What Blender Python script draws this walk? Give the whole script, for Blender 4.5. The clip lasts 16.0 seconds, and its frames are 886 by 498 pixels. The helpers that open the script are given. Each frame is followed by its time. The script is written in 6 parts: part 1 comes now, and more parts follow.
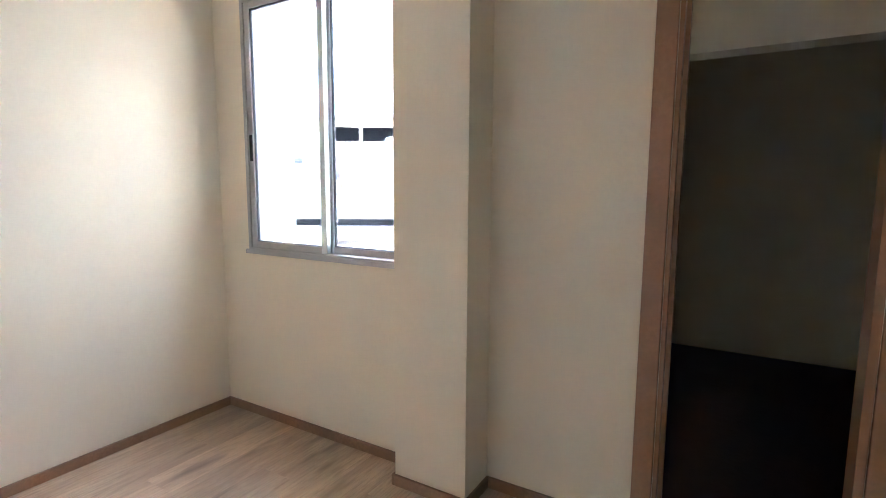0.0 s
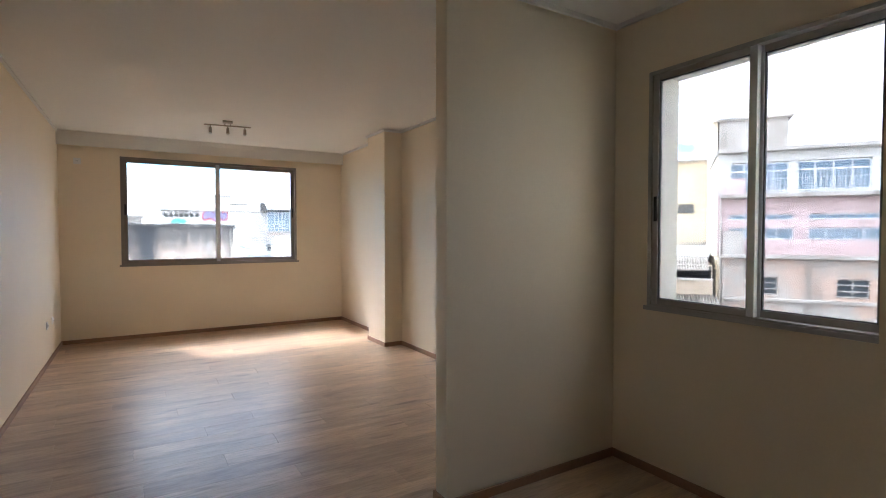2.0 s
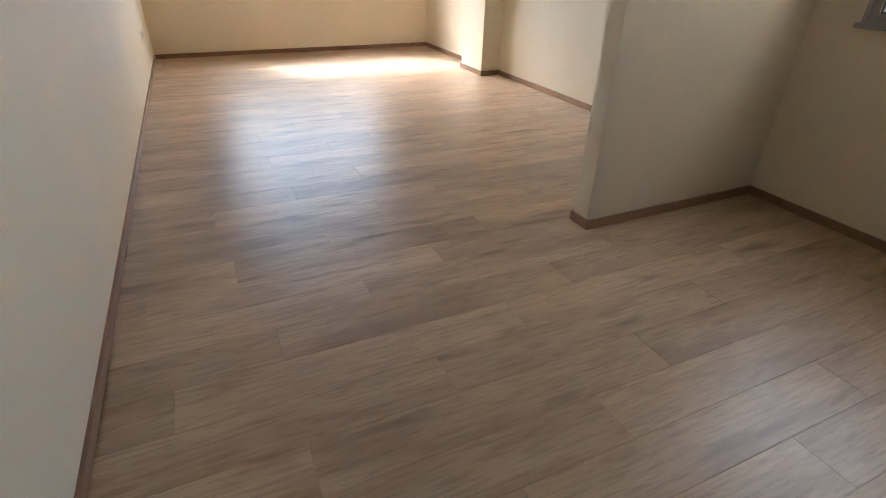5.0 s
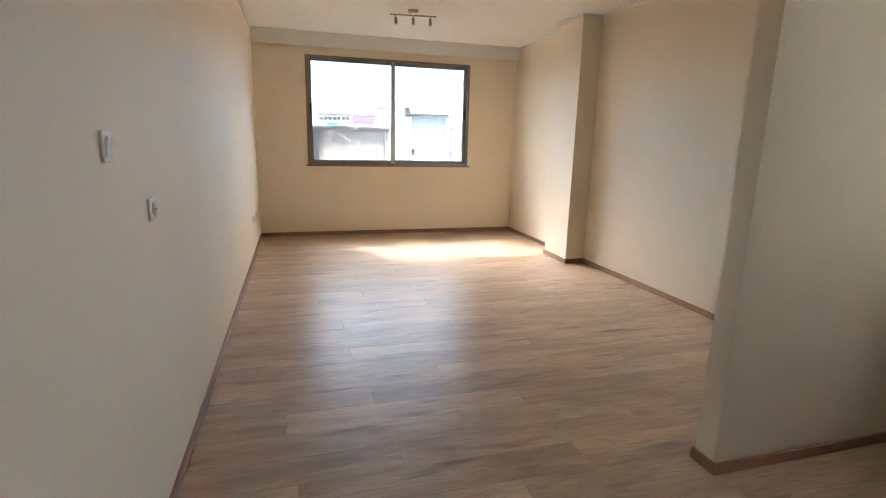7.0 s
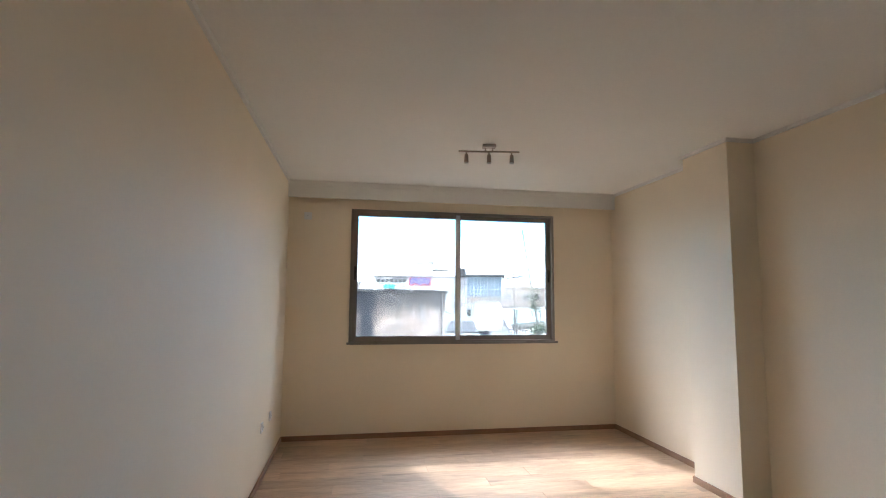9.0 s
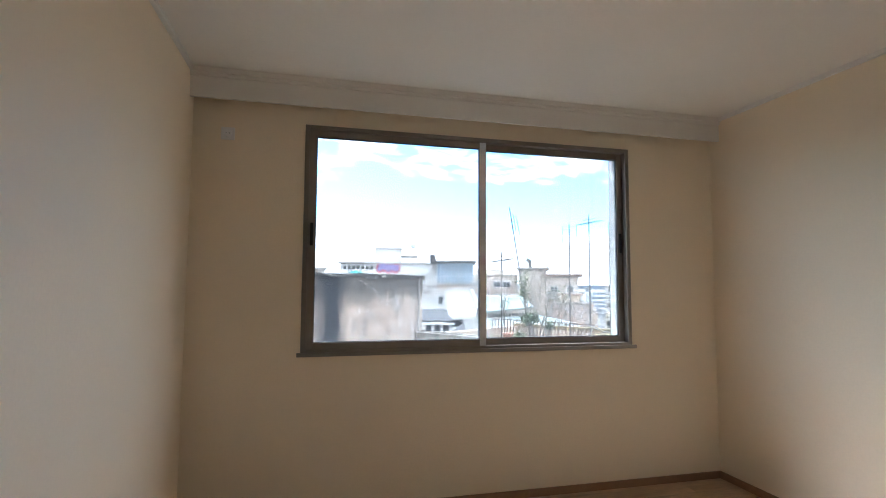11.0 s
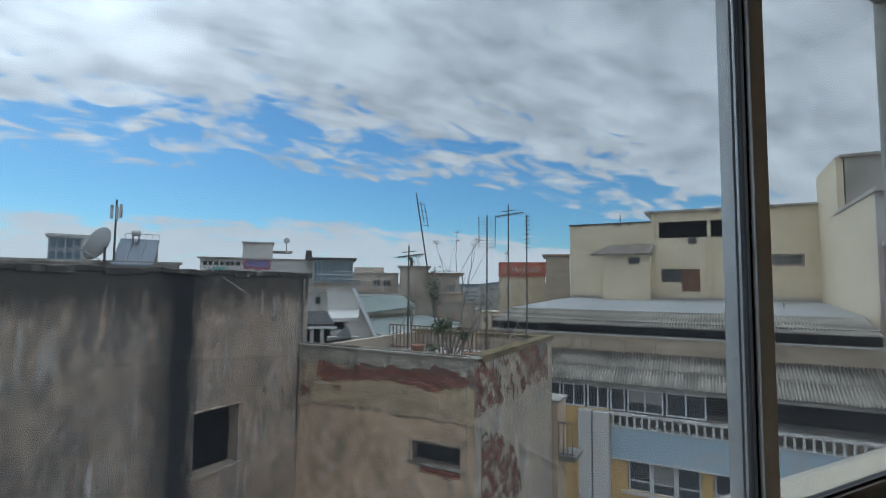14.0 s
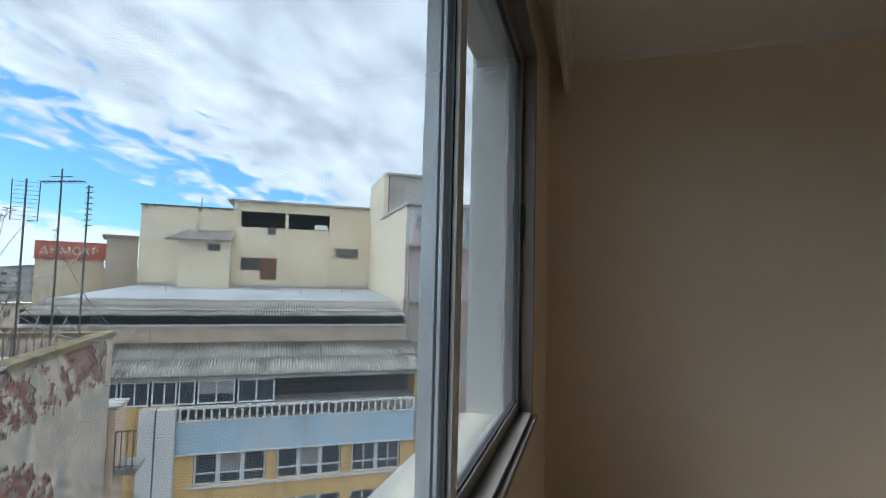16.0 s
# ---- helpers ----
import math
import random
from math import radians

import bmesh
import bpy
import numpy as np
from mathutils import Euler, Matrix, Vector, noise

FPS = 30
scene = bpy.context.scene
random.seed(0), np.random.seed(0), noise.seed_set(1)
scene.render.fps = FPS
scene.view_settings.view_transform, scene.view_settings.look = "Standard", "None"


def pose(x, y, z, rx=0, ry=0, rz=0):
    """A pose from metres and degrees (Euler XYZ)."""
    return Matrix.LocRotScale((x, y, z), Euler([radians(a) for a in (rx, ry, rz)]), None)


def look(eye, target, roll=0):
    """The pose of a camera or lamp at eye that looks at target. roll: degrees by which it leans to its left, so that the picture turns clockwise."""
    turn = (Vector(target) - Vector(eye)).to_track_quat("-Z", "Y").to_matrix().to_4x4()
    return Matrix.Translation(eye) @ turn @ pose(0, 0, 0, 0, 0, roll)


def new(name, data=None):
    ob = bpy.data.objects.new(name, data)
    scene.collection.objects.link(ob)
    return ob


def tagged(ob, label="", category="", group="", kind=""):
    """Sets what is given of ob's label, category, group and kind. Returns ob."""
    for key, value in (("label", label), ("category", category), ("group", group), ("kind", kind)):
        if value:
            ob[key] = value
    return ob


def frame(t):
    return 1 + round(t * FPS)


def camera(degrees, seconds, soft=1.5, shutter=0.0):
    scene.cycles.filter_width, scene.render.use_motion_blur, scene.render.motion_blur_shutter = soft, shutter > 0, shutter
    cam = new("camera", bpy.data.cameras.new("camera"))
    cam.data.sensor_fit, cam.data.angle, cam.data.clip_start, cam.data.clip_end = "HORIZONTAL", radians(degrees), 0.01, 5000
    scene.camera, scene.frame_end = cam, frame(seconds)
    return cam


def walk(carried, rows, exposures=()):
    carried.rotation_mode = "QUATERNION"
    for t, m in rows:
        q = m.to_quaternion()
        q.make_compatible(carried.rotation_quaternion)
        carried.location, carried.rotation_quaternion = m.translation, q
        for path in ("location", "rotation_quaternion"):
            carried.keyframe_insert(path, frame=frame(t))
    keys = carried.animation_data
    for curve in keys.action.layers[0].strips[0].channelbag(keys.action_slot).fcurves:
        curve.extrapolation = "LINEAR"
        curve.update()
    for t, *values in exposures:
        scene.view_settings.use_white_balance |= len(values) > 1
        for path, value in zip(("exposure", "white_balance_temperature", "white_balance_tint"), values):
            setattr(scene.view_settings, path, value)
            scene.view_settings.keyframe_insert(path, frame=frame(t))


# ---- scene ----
cam = camera(82.7, 16.0, soft=1.05)
PATH = [
    (0, (1.592, -8.805, 1.385), (3.292, -7.779, 1.139), 0.3),
    (0.5, (1.31, -8.735, 1.455), (2.893, -7.518, 1.361), 0.2),
    (1, (1.108, -8.732, 1.448), (2.483, -7.282, 1.372), 1.1),
    (1.5, (0.97, -8.54, 1.459), (2.159, -6.933, 1.387), 0.7),
    (2, (0.873, -8.262, 1.45), (1.911, -6.555, 1.39), 0.0),
    (2.5, (0.84, -7.903, 1.421), (1.67, -6.087, 1.301), 0.6),
    (3, (0.832, -7.518, 1.42), (1.45, -5.647, 1.081), -0.7),
    (3.5, (0.68, -7.335, 1.319), (1.246, -5.518, 0.704), -1.7),
    (4, (0.604, -7.482, 1.238), (1.201, -5.758, 0.42), 0.4),
    (4.2, (0.556, -7.607, 1.232), (1.188, -5.939, 0.329), 0.8),
    (6.3, (0.47, -7.982, 1.343), (1.252, -6.467, 0.297), 2.2),
    (6.5, (0.427, -7.914, 1.337), (1.154, -6.264, 0.472), 1.6),
    (7, (0.518, -7.586, 1.412), (1.068, -5.71, 0.987), 1.4),
    (7.5, (0.584, -7.248, 1.445), (1.027, -5.304, 1.28), 1.3),
    (8, (0.601, -6.819, 1.494), (0.988, -4.856, 1.483), 0.2),
    (8.5, (0.695, -6.297, 1.516), (1.026, -4.33, 1.653), 0.2),
    (8.7, (0.714, -6.081, 1.519), (1.043, -4.118, 1.716), 0.3),
    (10.8, (0.834, -3.623, 1.445), (1.32, -1.688, 1.583), 0.0),
    (11, (0.797, -3.399, 1.452), (1.272, -1.462, 1.599), 0.3),
    (11.5, (0.717, -2.857, 1.493), (1.209, -0.925, 1.658), 0.5),
    (12, (0.788, -2.286, 1.489), (1.311, -0.363, 1.664), 0.8),
    (12.5, (0.809, -1.766, 1.521), (1.401, 0.136, 1.697), 0.6),
    (13, (0.878, -1.299, 1.476), (1.59, 0.564, 1.622), 1.2),
    (13.5, (0.932, -0.88, 1.475), (1.738, 0.945, 1.609), 1.3),
    (14, (0.981, -0.534, 1.518), (1.917, 1.228, 1.661), 0.5),
    (14.5, (1.067, -0.279, 1.503), (2.224, 1.351, 1.577), 1.7),
    (15, (1.035, -0.16, 1.508), (2.492, 1.208, 1.588), 1.6),
    (15.5, (0.974, -0.154, 1.537), (2.688, 0.868, 1.668), 1.2),
    (16, (1.027, -0.238, 1.553), (2.941, 0.33, 1.674), 1.4),
]
EXPOSURES = [
    (0, 7.45, 5000, 15), (0.5, 6.85, 5450, 20), (1.0, 5.9, 5900, 18), (1.5, 5.35, 5900, 16), (2.0, 5.1, 5700, 14), (2.5, 4.95, 5700, 12), (3.0, 5.1, 5750, 11), (3.5, 5.0, 5700, 11),
    (4.2, 5.3, 5850, 11), (6.3, 6.25, 5900, 13), (6.5, 6.15, 5900, 13), (7.0, 5.6, 5900, 12), (7.5, 5.38, 5600, 11), (8.7, 5.1, 5450, 11), (10.8, 4.65, 5450, 11), (11.5, 4.45, 5550, 11),
    (12.0, 4.05, 5650, 11), (12.5, 3.65, 5600, 11), (13.0, 2.85, 5700, 9), (13.5, 2.45, 5700, 7), (14.0, 2.12, 5650, 7), (14.5, 2.0, 5650, 7), (15.0, 2.3, 5650, 7), (15.5, 2.5, 5600, 7), (16.0, 3.0, 5550, 7)]
walk(cam, [(t, look(eye, target, roll)) for t, eye, target, roll in PATH], EXPOSURES)

# ---- world, sun ----
SUN_AZ, SUN_EL = radians(-24), radians(45)
world = bpy.data.worlds.new("world")
scene.world = world
world.use_nodes = True
wn, wl = world.node_tree.nodes, world.node_tree.links
wn.clear()


def wmath(op, a, b=None, c=None, clamp=False):
    n = wn.new("ShaderNodeMath")
    n.operation, n.use_clamp = op, clamp
    for i, v in enumerate((a, b, c)):
        if v is None:
            continue
        if isinstance(v, (int, float)):
            n.inputs[i].default_value = v
        else:
            wl.new(v, n.inputs[i])
    return n.outputs[0]


def sky_world():
    """Clear sky with broken cloud sheets laid on a plane overhead."""
    sky = wn.new("ShaderNodeTexSky")
    sky.sky_type, sky.sun_disc = "NISHITA", False
    sky.sun_elevation, sky.sun_rotation = SUN_EL, SUN_AZ
    sky.air_density, sky.dust_density, sky.ozone_density = 1.0, 0.4, 2.5
    co = wn.new("ShaderNodeTexCoord")
    sep = wn.new("ShaderNodeSeparateXYZ")
    wl.new(co.outputs["Generated"], sep.inputs[0])
    x, y, z = sep.outputs
    up = wmath("ADD", wmath("MAXIMUM", z, 0.0), 0.12)
    px, py = wmath("DIVIDE", x, up), wmath("DIVIDE", y, up)
    com = wn.new("ShaderNodeCombineXYZ")
    wl.new(wmath("MULTIPLY", px, 0.8), com.inputs[0])
    wl.new(wmath("MULTIPLY", py, 1.25), com.inputs[1])
    big = wn.new("ShaderNodeTexNoise")
    big.inputs["Scale"].default_value, big.inputs["Detail"].default_value = 1.1, 3
    fine = wn.new("ShaderNodeTexNoise")
    fine.inputs["Scale"].default_value, fine.inputs["Detail"].default_value = 5.4, 14
    fine.inputs["Roughness"].default_value, fine.inputs["Distortion"].default_value = 0.62, 0.5
    tone = wn.new("ShaderNodeTexNoise")
    tone.inputs["Scale"].default_value, tone.inputs["Detail"].default_value = 3.6, 13
    tone.inputs["Roughness"].default_value = 0.62
    wide = wmath("ADD", wmath("MAXIMUM", z, 0.0), 0.30)
    puff = wn.new("ShaderNodeCombineXYZ")
    wl.new(wmath("MULTIPLY", wmath("DIVIDE", x, wide), 1.05), puff.inputs[0])
    wl.new(wmath("MULTIPLY", wmath("DIVIDE", y, wide), 1.75), puff.inputs[1])
    wl.new(com.outputs[0], big.inputs["Vector"])
    for n in (fine, tone):
        wl.new(puff.outputs[0], n.inputs["Vector"])
    bank = wn.new("ShaderNodeValToRGB")
    cr = bank.color_ramp
    stops = [(0.0, 0.95), (0.25, 0.85), (0.355, 0.66), (0.395, 0.36), (0.43, 0.47), (0.475, 0.44), (0.51, 0.14), (0.66, 0.14), (0.72, 0.52), (0.85, 0.7)]
    cr.elements[0].position, cr.elements[1].position = stops[0][0], stops[-1][0]
    for p, v in stops[1:-1]:
        cr.elements.new(p)
    for e, (p, v) in zip(cr.elements, stops):
        e.color = (v, v, v, 1)
    wob = wmath("ADD", wmath("ADD", py, wmath("MULTIPLY", px, 0.12)), wmath("MULTIPLY", wmath("SUBTRACT", big.outputs[0], 0.5), 1.1))
    wl.new(wmath("DIVIDE", wob, 6.0), bank.inputs[0])
    dens = wmath("ADD", bank.outputs[0], wmath("MULTIPLY", wmath("SUBTRACT", fine.outputs[0], 0.5), 1.6))
    cover = wmath("MULTIPLY", wmath("SUBTRACT", dens, 0.38), 4.5, clamp=True)
    # brighter cloud towards the sun, grey undersides away from it
    sx, sy, sz = math.sin(SUN_AZ) * math.cos(SUN_EL), math.cos(SUN_AZ) * math.cos(SUN_EL), math.sin(SUN_EL)
    dot = wmath("ADD", wmath("MULTIPLY", x, sx), wmath("ADD", wmath("MULTIPLY", y, sy), wmath("MULTIPLY", z, sz)))
    glow = wmath("POWER", wmath("MAXIMUM", dot, 0.0), 12.0)
    thick = wmath("MULTIPLY", wmath("SUBTRACT", tone.outputs[0], 0.36), 2.6, clamp=True)
    near = wmath("MULTIPLY", wmath("SUBTRACT", z, 0.04), 5.0, clamp=True)
    shade = wmath("SUBTRACT", 1.0, wmath("MULTIPLY", wmath("MULTIPLY", thick, near), 0.5))
    # an overcast sky is brightest overhead
    high = wmath("ADD", 1.0, wmath("MULTIPLY", wmath("MAXIMUM", wmath("SUBTRACT", z, 0.5), 0.0), 1.6))
    lum = wmath("MULTIPLY", wmath("MULTIPLY", shade, high), wmath("ADD", CLOUD, wmath("MULTIPLY", glow, CLOUD_GLOW)))
    tint = wn.new("ShaderNodeMix")
    tint.data_type = "RGBA"
    tint.inputs["A"].default_value, tint.inputs["B"].default_value = (0.88, 0.93, 1.0, 1), (1.0, 0.99, 0.97, 1)
    wl.new(shade, tint.inputs["Factor"])
    clear, cloud = wn.new("ShaderNodeBackground"), wn.new("ShaderNodeBackground")
    deep = wn.new("ShaderNodeMix")
    deep.data_type, deep.blend_type = "RGBA", "MULTIPLY"
    deep.inputs["Factor"].default_value, deep.inputs["B"].default_value = 1.0, (0.72, 1.0, 1.06, 1)
    wl.new(sky.outputs[0], deep.inputs["A"])
    wl.new(deep.outputs["Result"], clear.inputs[0])
    clear.inputs[1].default_value = CLEAR
    wl.new(tint.outputs["Result"], cloud.inputs[0])
    wl.new(lum, cloud.inputs[1])
    mix, out = wn.new("ShaderNodeMixShader"), wn.new("ShaderNodeOutputWorld")
    wl.new(cover, mix.inputs[0])
    wl.new(clear.outputs[0], mix.inputs[1])
    wl.new(cloud.outputs[0], mix.inputs[2])
    wl.new(mix.outputs[0], out.inputs[0])


CLEAR, CLOUD, CLOUD_GLOW = 0.112, 0.84, 2.4
sky_world()
sun = new("sun", bpy.data.lights.new("sun", "SUN"))
sun.data.energy, sun.data.angle, sun.data.color = 0.15, radians(1.6), (1.0, 0.96, 0.90)
sun.matrix_world = look((0, 0, 60), Vector((0, 0, 60)) - Vector((math.sin(SUN_AZ) * math.cos(SUN_EL), math.cos(SUN_AZ) * math.cos(SUN_EL), math.sin(SUN_EL))))


# ---- materials ----
def nodes_of(name):
    m = bpy.data.materials.new(name)
    m.use_nodes = True
    nt = m.node_tree
    return m, nt.nodes, nt.links, nt.nodes["Principled BSDF"]


def mixrgb(n, l, fac, a, b, blend="MIX"):
    x = n.new("ShaderNodeMix")
    x.data_type, x.blend_type = "RGBA", blend
    for key, v in (("Factor", fac), ("A", a), ("B", b)):
        if isinstance(v, (int, float)):
            x.inputs[key].default_value = v
        elif isinstance(v, tuple):
            x.inputs[key].default_value = (*v, 1)
        else:
            l.new(v, x.inputs[key])
    return x.outputs["Result"]


def ramp01(n, l, src, lo, hi):
    x = n.new("ShaderNodeMapRange")
    x.inputs["From Min"].default_value, x.inputs["From Max"].default_value = lo, hi
    l.new(src, x.inputs["Value"])
    return x.outputs["Result"]


def noise_at(n, l, co, scale, detail=4, stretch=(1, 1, 1), rough=0.55):
    mp, t = n.new("ShaderNodeMapping"), n.new("ShaderNodeTexNoise")
    mp.inputs["Scale"].default_value = stretch
    l.new(co, mp.inputs[0])
    l.new(mp.outputs[0], t.inputs["Vector"])
    t.inputs["Scale"].default_value, t.inputs["Detail"].default_value, t.inputs["Roughness"].default_value = scale, detail, rough
    return t.outputs[0]


def mat(name, color, rough=0.6, metal=0.0, var=0.12, scale=2.0, fine=30.0, bump=0.15, rnd=0.0, stain=None, streak=None, patch=None, depth=0.01):
    """Plain surface with variation at two scales; stain, streak, patch: (colour, from, to, scale)."""
    m, n, l, p = nodes_of(name)
    co = n.new("ShaderNodeTexCoord").outputs["Object"]
    a, b = noise_at(n, l, co, scale, 5), noise_at(n, l, co, fine, 4)
    dark = tuple(c * (1 - var) for c in color)
    light = tuple(min(1, c * (1 + var)) for c in color)
    col = mixrgb(n, l, ramp01(n, l, a, 0.3, 0.7), dark, light)
    col = mixrgb(n, l, ramp01(n, l, b, 0.35, 0.75), col, tuple(c * (1 - var * 0.7) for c in color))
    if patch:
        col = mixrgb(n, l, ramp01(n, l, noise_at(n, l, co, patch[3], 7, (1, 1, 1), 0.65), patch[1], patch[2]), col, patch[0])
    if stain:
        col = mixrgb(n, l, ramp01(n, l, noise_at(n, l, co, stain[3], 6, (1, 1, 0.6), 0.6), stain[1], stain[2]), col, stain[0])
    if streak:
        col = mixrgb(n, l, ramp01(n, l, noise_at(n, l, co, streak[3], 5, (1, 1, 0.09), 0.6), streak[1], streak[2]), col, streak[0])
    if rnd:
        info = n.new("ShaderNodeObjectInfo")
        hsv = n.new("ShaderNodeHueSaturation")
        l.new(ramp01(n, l, info.outputs["Random"], 0, 1), hsv.inputs["Value"])
        mr = hsv.inputs["Value"].links[0].from_node
        mr.inputs["To Min"].default_value, mr.inputs["To Max"].default_value = 1 - rnd, 1 + rnd
        l.new(col, hsv.inputs["Color"])
        col = hsv.outputs[0]
    l.new(col, p.inputs["Base Color"])
    p.inputs["Roughness"].default_value, p.inputs["Metallic"].default_value = rough, metal
    if bump:
        bp = n.new("ShaderNodeBump")
        bp.inputs["Strength"].default_value, bp.inputs["Distance"].default_value = bump, depth
        l.new(b, bp.inputs["Height"])
        l.new(bp.outputs[0], p.inputs["Normal"])
    return m


def weathered(name, tones, chip, drip, crack=0.5, bump=0.35, rough=0.92, chips=0.6, drips=0.6, size=1.0, damp=None, blots=1.0):
    """Old render: three tones in ragged fields, pale chips, runs of dirt and lime, fine cracks."""
    m, n, l, p = nodes_of(name)
    co = n.new("ShaderNodeTexCoord").outputs["Object"]
    one, two = noise_at(n, l, co, 0.55 * size, 9, (1, 1, 1.3), 0.66), noise_at(n, l, co, 1.5 * size, 9, (1, 1, 0.8), 0.7)
    grit = noise_at(n, l, co, 26 * size, 5, (1, 1, 1), 0.7)
    col = mixrgb(n, l, ramp01(n, l, one, 0.45, 0.55), tones[0], tones[1])
    col = mixrgb(n, l, ramp01(n, l, two, 0.51, 0.60), col, tones[2])
    col = mixrgb(n, l, ramp01(n, l, grit, 0.48, 0.80), col, tuple(c * 0.42 for c in tones[0]))

    def both(a, b):
        x = n.new("ShaderNodeMath")
        x.operation = "MULTIPLY"
        for i, v in enumerate((a, b)):
            if isinstance(v, (int, float)):
                x.inputs[i].default_value = v
            else:
                l.new(v, x.inputs[i])
        return x.outputs[0]

    blot = ramp01(n, l, noise_at(n, l, co, 4.6 * size, 10, (1, 1, 0.75), 0.74), 0.34, 0.66)
    blot.node.inputs["To Min"].default_value, blot.node.inputs["To Max"].default_value = 1 - 0.42 * blots, 1 + 0.38 * blots
    col = mixrgb(n, l, 1.0, col, blot, "MULTIPLY")
    where = ramp01(n, l, noise_at(n, l, co, 0.7 * size, 4), 0.42, 0.60)
    runs = ramp01(n, l, noise_at(n, l, co, 9.0 * size, 8, (1, 1, 0.10), 0.75), 0.50, 0.62)
    col = mixrgb(n, l, both(both(runs, where), drips), col, drip)
    if damp:
        wet = ramp01(n, l, noise_at(n, l, co, 3.0 * size, 7, (1, 1, 0.35), 0.7), 0.47, 0.60)
        dry = ramp01(n, l, noise_at(n, l, co, 0.8 * size, 5, (1.2, 1, 0.6)), 0.48, 0.60)
        col = mixrgb(n, l, both(both(wet, dry), 0.75), col, damp)
    flake = ramp01(n, l, noise_at(n, l, co, 4.2 * size, 7, (1, 1, 1), 0.7), 0.575, 0.60)
    flock = ramp01(n, l, noise_at(n, l, co, 0.9 * size, 3), 0.44, 0.54)
    col = mixrgb(n, l, both(both(flake, flock), chips), col, chip)
    if crack:
        warp = n.new("ShaderNodeVectorMath")
        warp.operation = "MULTIPLY_ADD"
        wn_ = n.new("ShaderNodeTexNoise")
        wn_.inputs["Scale"].default_value, wn_.inputs["Detail"].default_value = 1.6 * size, 6
        l.new(co, wn_.inputs["Vector"])
        l.new(wn_.outputs["Color"], warp.inputs[0])
        warp.inputs[1].default_value = (0.9 / size, 0.9 / size, 0.9 / size)
        l.new(co, warp.inputs[2])
        vo = n.new("ShaderNodeTexVoronoi")
        vo.feature = "DISTANCE_TO_EDGE"
        vo.inputs["Scale"].default_value = 0.62 * size
        l.new(warp.outputs[0], vo.inputs["Vector"])
        line = ramp01(n, l, vo.outputs["Distance"], 0.014, 0.004)
        col = mixrgb(n, l, both(both(line, ramp01(n, l, two, 0.46, 0.54)), crack), col, tuple(c * 0.25 for c in tones[0]))
    l.new(col, p.inputs["Base Color"])
    p.inputs["Roughness"].default_value = rough
    hgt = n.new("ShaderNodeMath")
    hgt.operation = "MULTIPLY_ADD"
    l.new(two, hgt.inputs[0])
    hgt.inputs[1].default_value = 2.2
    l.new(both(grit, 0.5), hgt.inputs[2])
    bp = n.new("ShaderNodeBump")
    bp.inputs["Strength"].default_value, bp.inputs["Distance"].default_value = bump, 0.06 / size
    l.new(hgt.outputs[0], bp.inputs["Height"])
    l.new(bp.outputs[0], p.inputs["Normal"])
    return m


def wood_floor():
    m, n, l, p = nodes_of("laminate")
    co = n.new("ShaderNodeTexCoord").outputs["Object"]
    info = n.new("ShaderNodeObjectInfo")
    add = n.new("ShaderNodeVectorMath")
    mul = n.new("ShaderNodeVectorMath")
    mul.operation = "MULTIPLY"
    com = n.new("ShaderNodeCombineXYZ")
    l.new(info.outputs["Random"], com.inputs[0])
    l.new(info.outputs["Random"], com.inputs[1])
    l.new(com.outputs[0], mul.inputs[0])
    mul.inputs[1].default_value = (37.0, 61.0, 0)
    l.new(co, add.inputs[0])
    l.new(mul.outputs[0], add.inputs[1])
    v = add.outputs[0]
    broad = noise_at(n, l, v, 1.6, 4, (1.0, 4.0, 1))
    grain = noise_at(n, l, v, 7.0, 6, (1.0, 11.0, 1), 0.65)
    pores = noise_at(n, l, v, 60.0, 3, (1.0, 14.0, 1))
    knots = noise_at(n, l, v, 2.2, 3, (1.0, 5.0, 1), 0.4)
    c = mixrgb(n, l, ramp01(n, l, broad, 0.3, 0.7), (0.50, 0.318, 0.178), (0.68, 0.468, 0.280))
    flame = noise_at(n, l, v, 0.9, 8, (1.0, 4.2, 1), 0.66)
    c = mixrgb(n, l, ramp01(n, l, grain, 0.46, 0.80), c, (0.33, 0.20, 0.112))
    c = mixrgb(n, l, ramp01(n, l, flame, 0.48, 0.72), c, (0.33, 0.205, 0.118))
    c = mixrgb(n, l, ramp01(n, l, knots, 0.60, 0.78), c, (0.24, 0.145, 0.082))
    c = mixrgb(n, l, ramp01(n, l, pores, 0.55, 1.3), c, (0.12, 0.075, 0.045))
    hsv = n.new("ShaderNodeHueSaturation")
    hsv.inputs["Saturation"].default_value = 0.92
    val = ramp01(n, l, info.outputs["Random"], 0, 1)
    val.node.inputs["To Min"].default_value, val.node.inputs["To Max"].default_value = 0.86, 1.12
    l.new(val, hsv.inputs["Value"])
    l.new(c, hsv.inputs["Color"])
    l.new(hsv.outputs[0], p.inputs["Base Color"])
    r = ramp01(n, l, grain, 0.2, 0.8)
    r.node.inputs["To Min"].default_value, r.node.inputs["To Max"].default_value = 0.30, 0.42
    l.new(r, p.inputs["Roughness"])
    p.inputs["Specular IOR Level"].default_value = 0.75
    bp = n.new("ShaderNodeBump")
    bp.inputs["Strength"].default_value, bp.inputs["Distance"].default_value = 0.12, 0.002
    l.new(grain, bp.inputs["Height"])
    l.new(bp.outputs[0], p.inputs["Normal"])
    return m


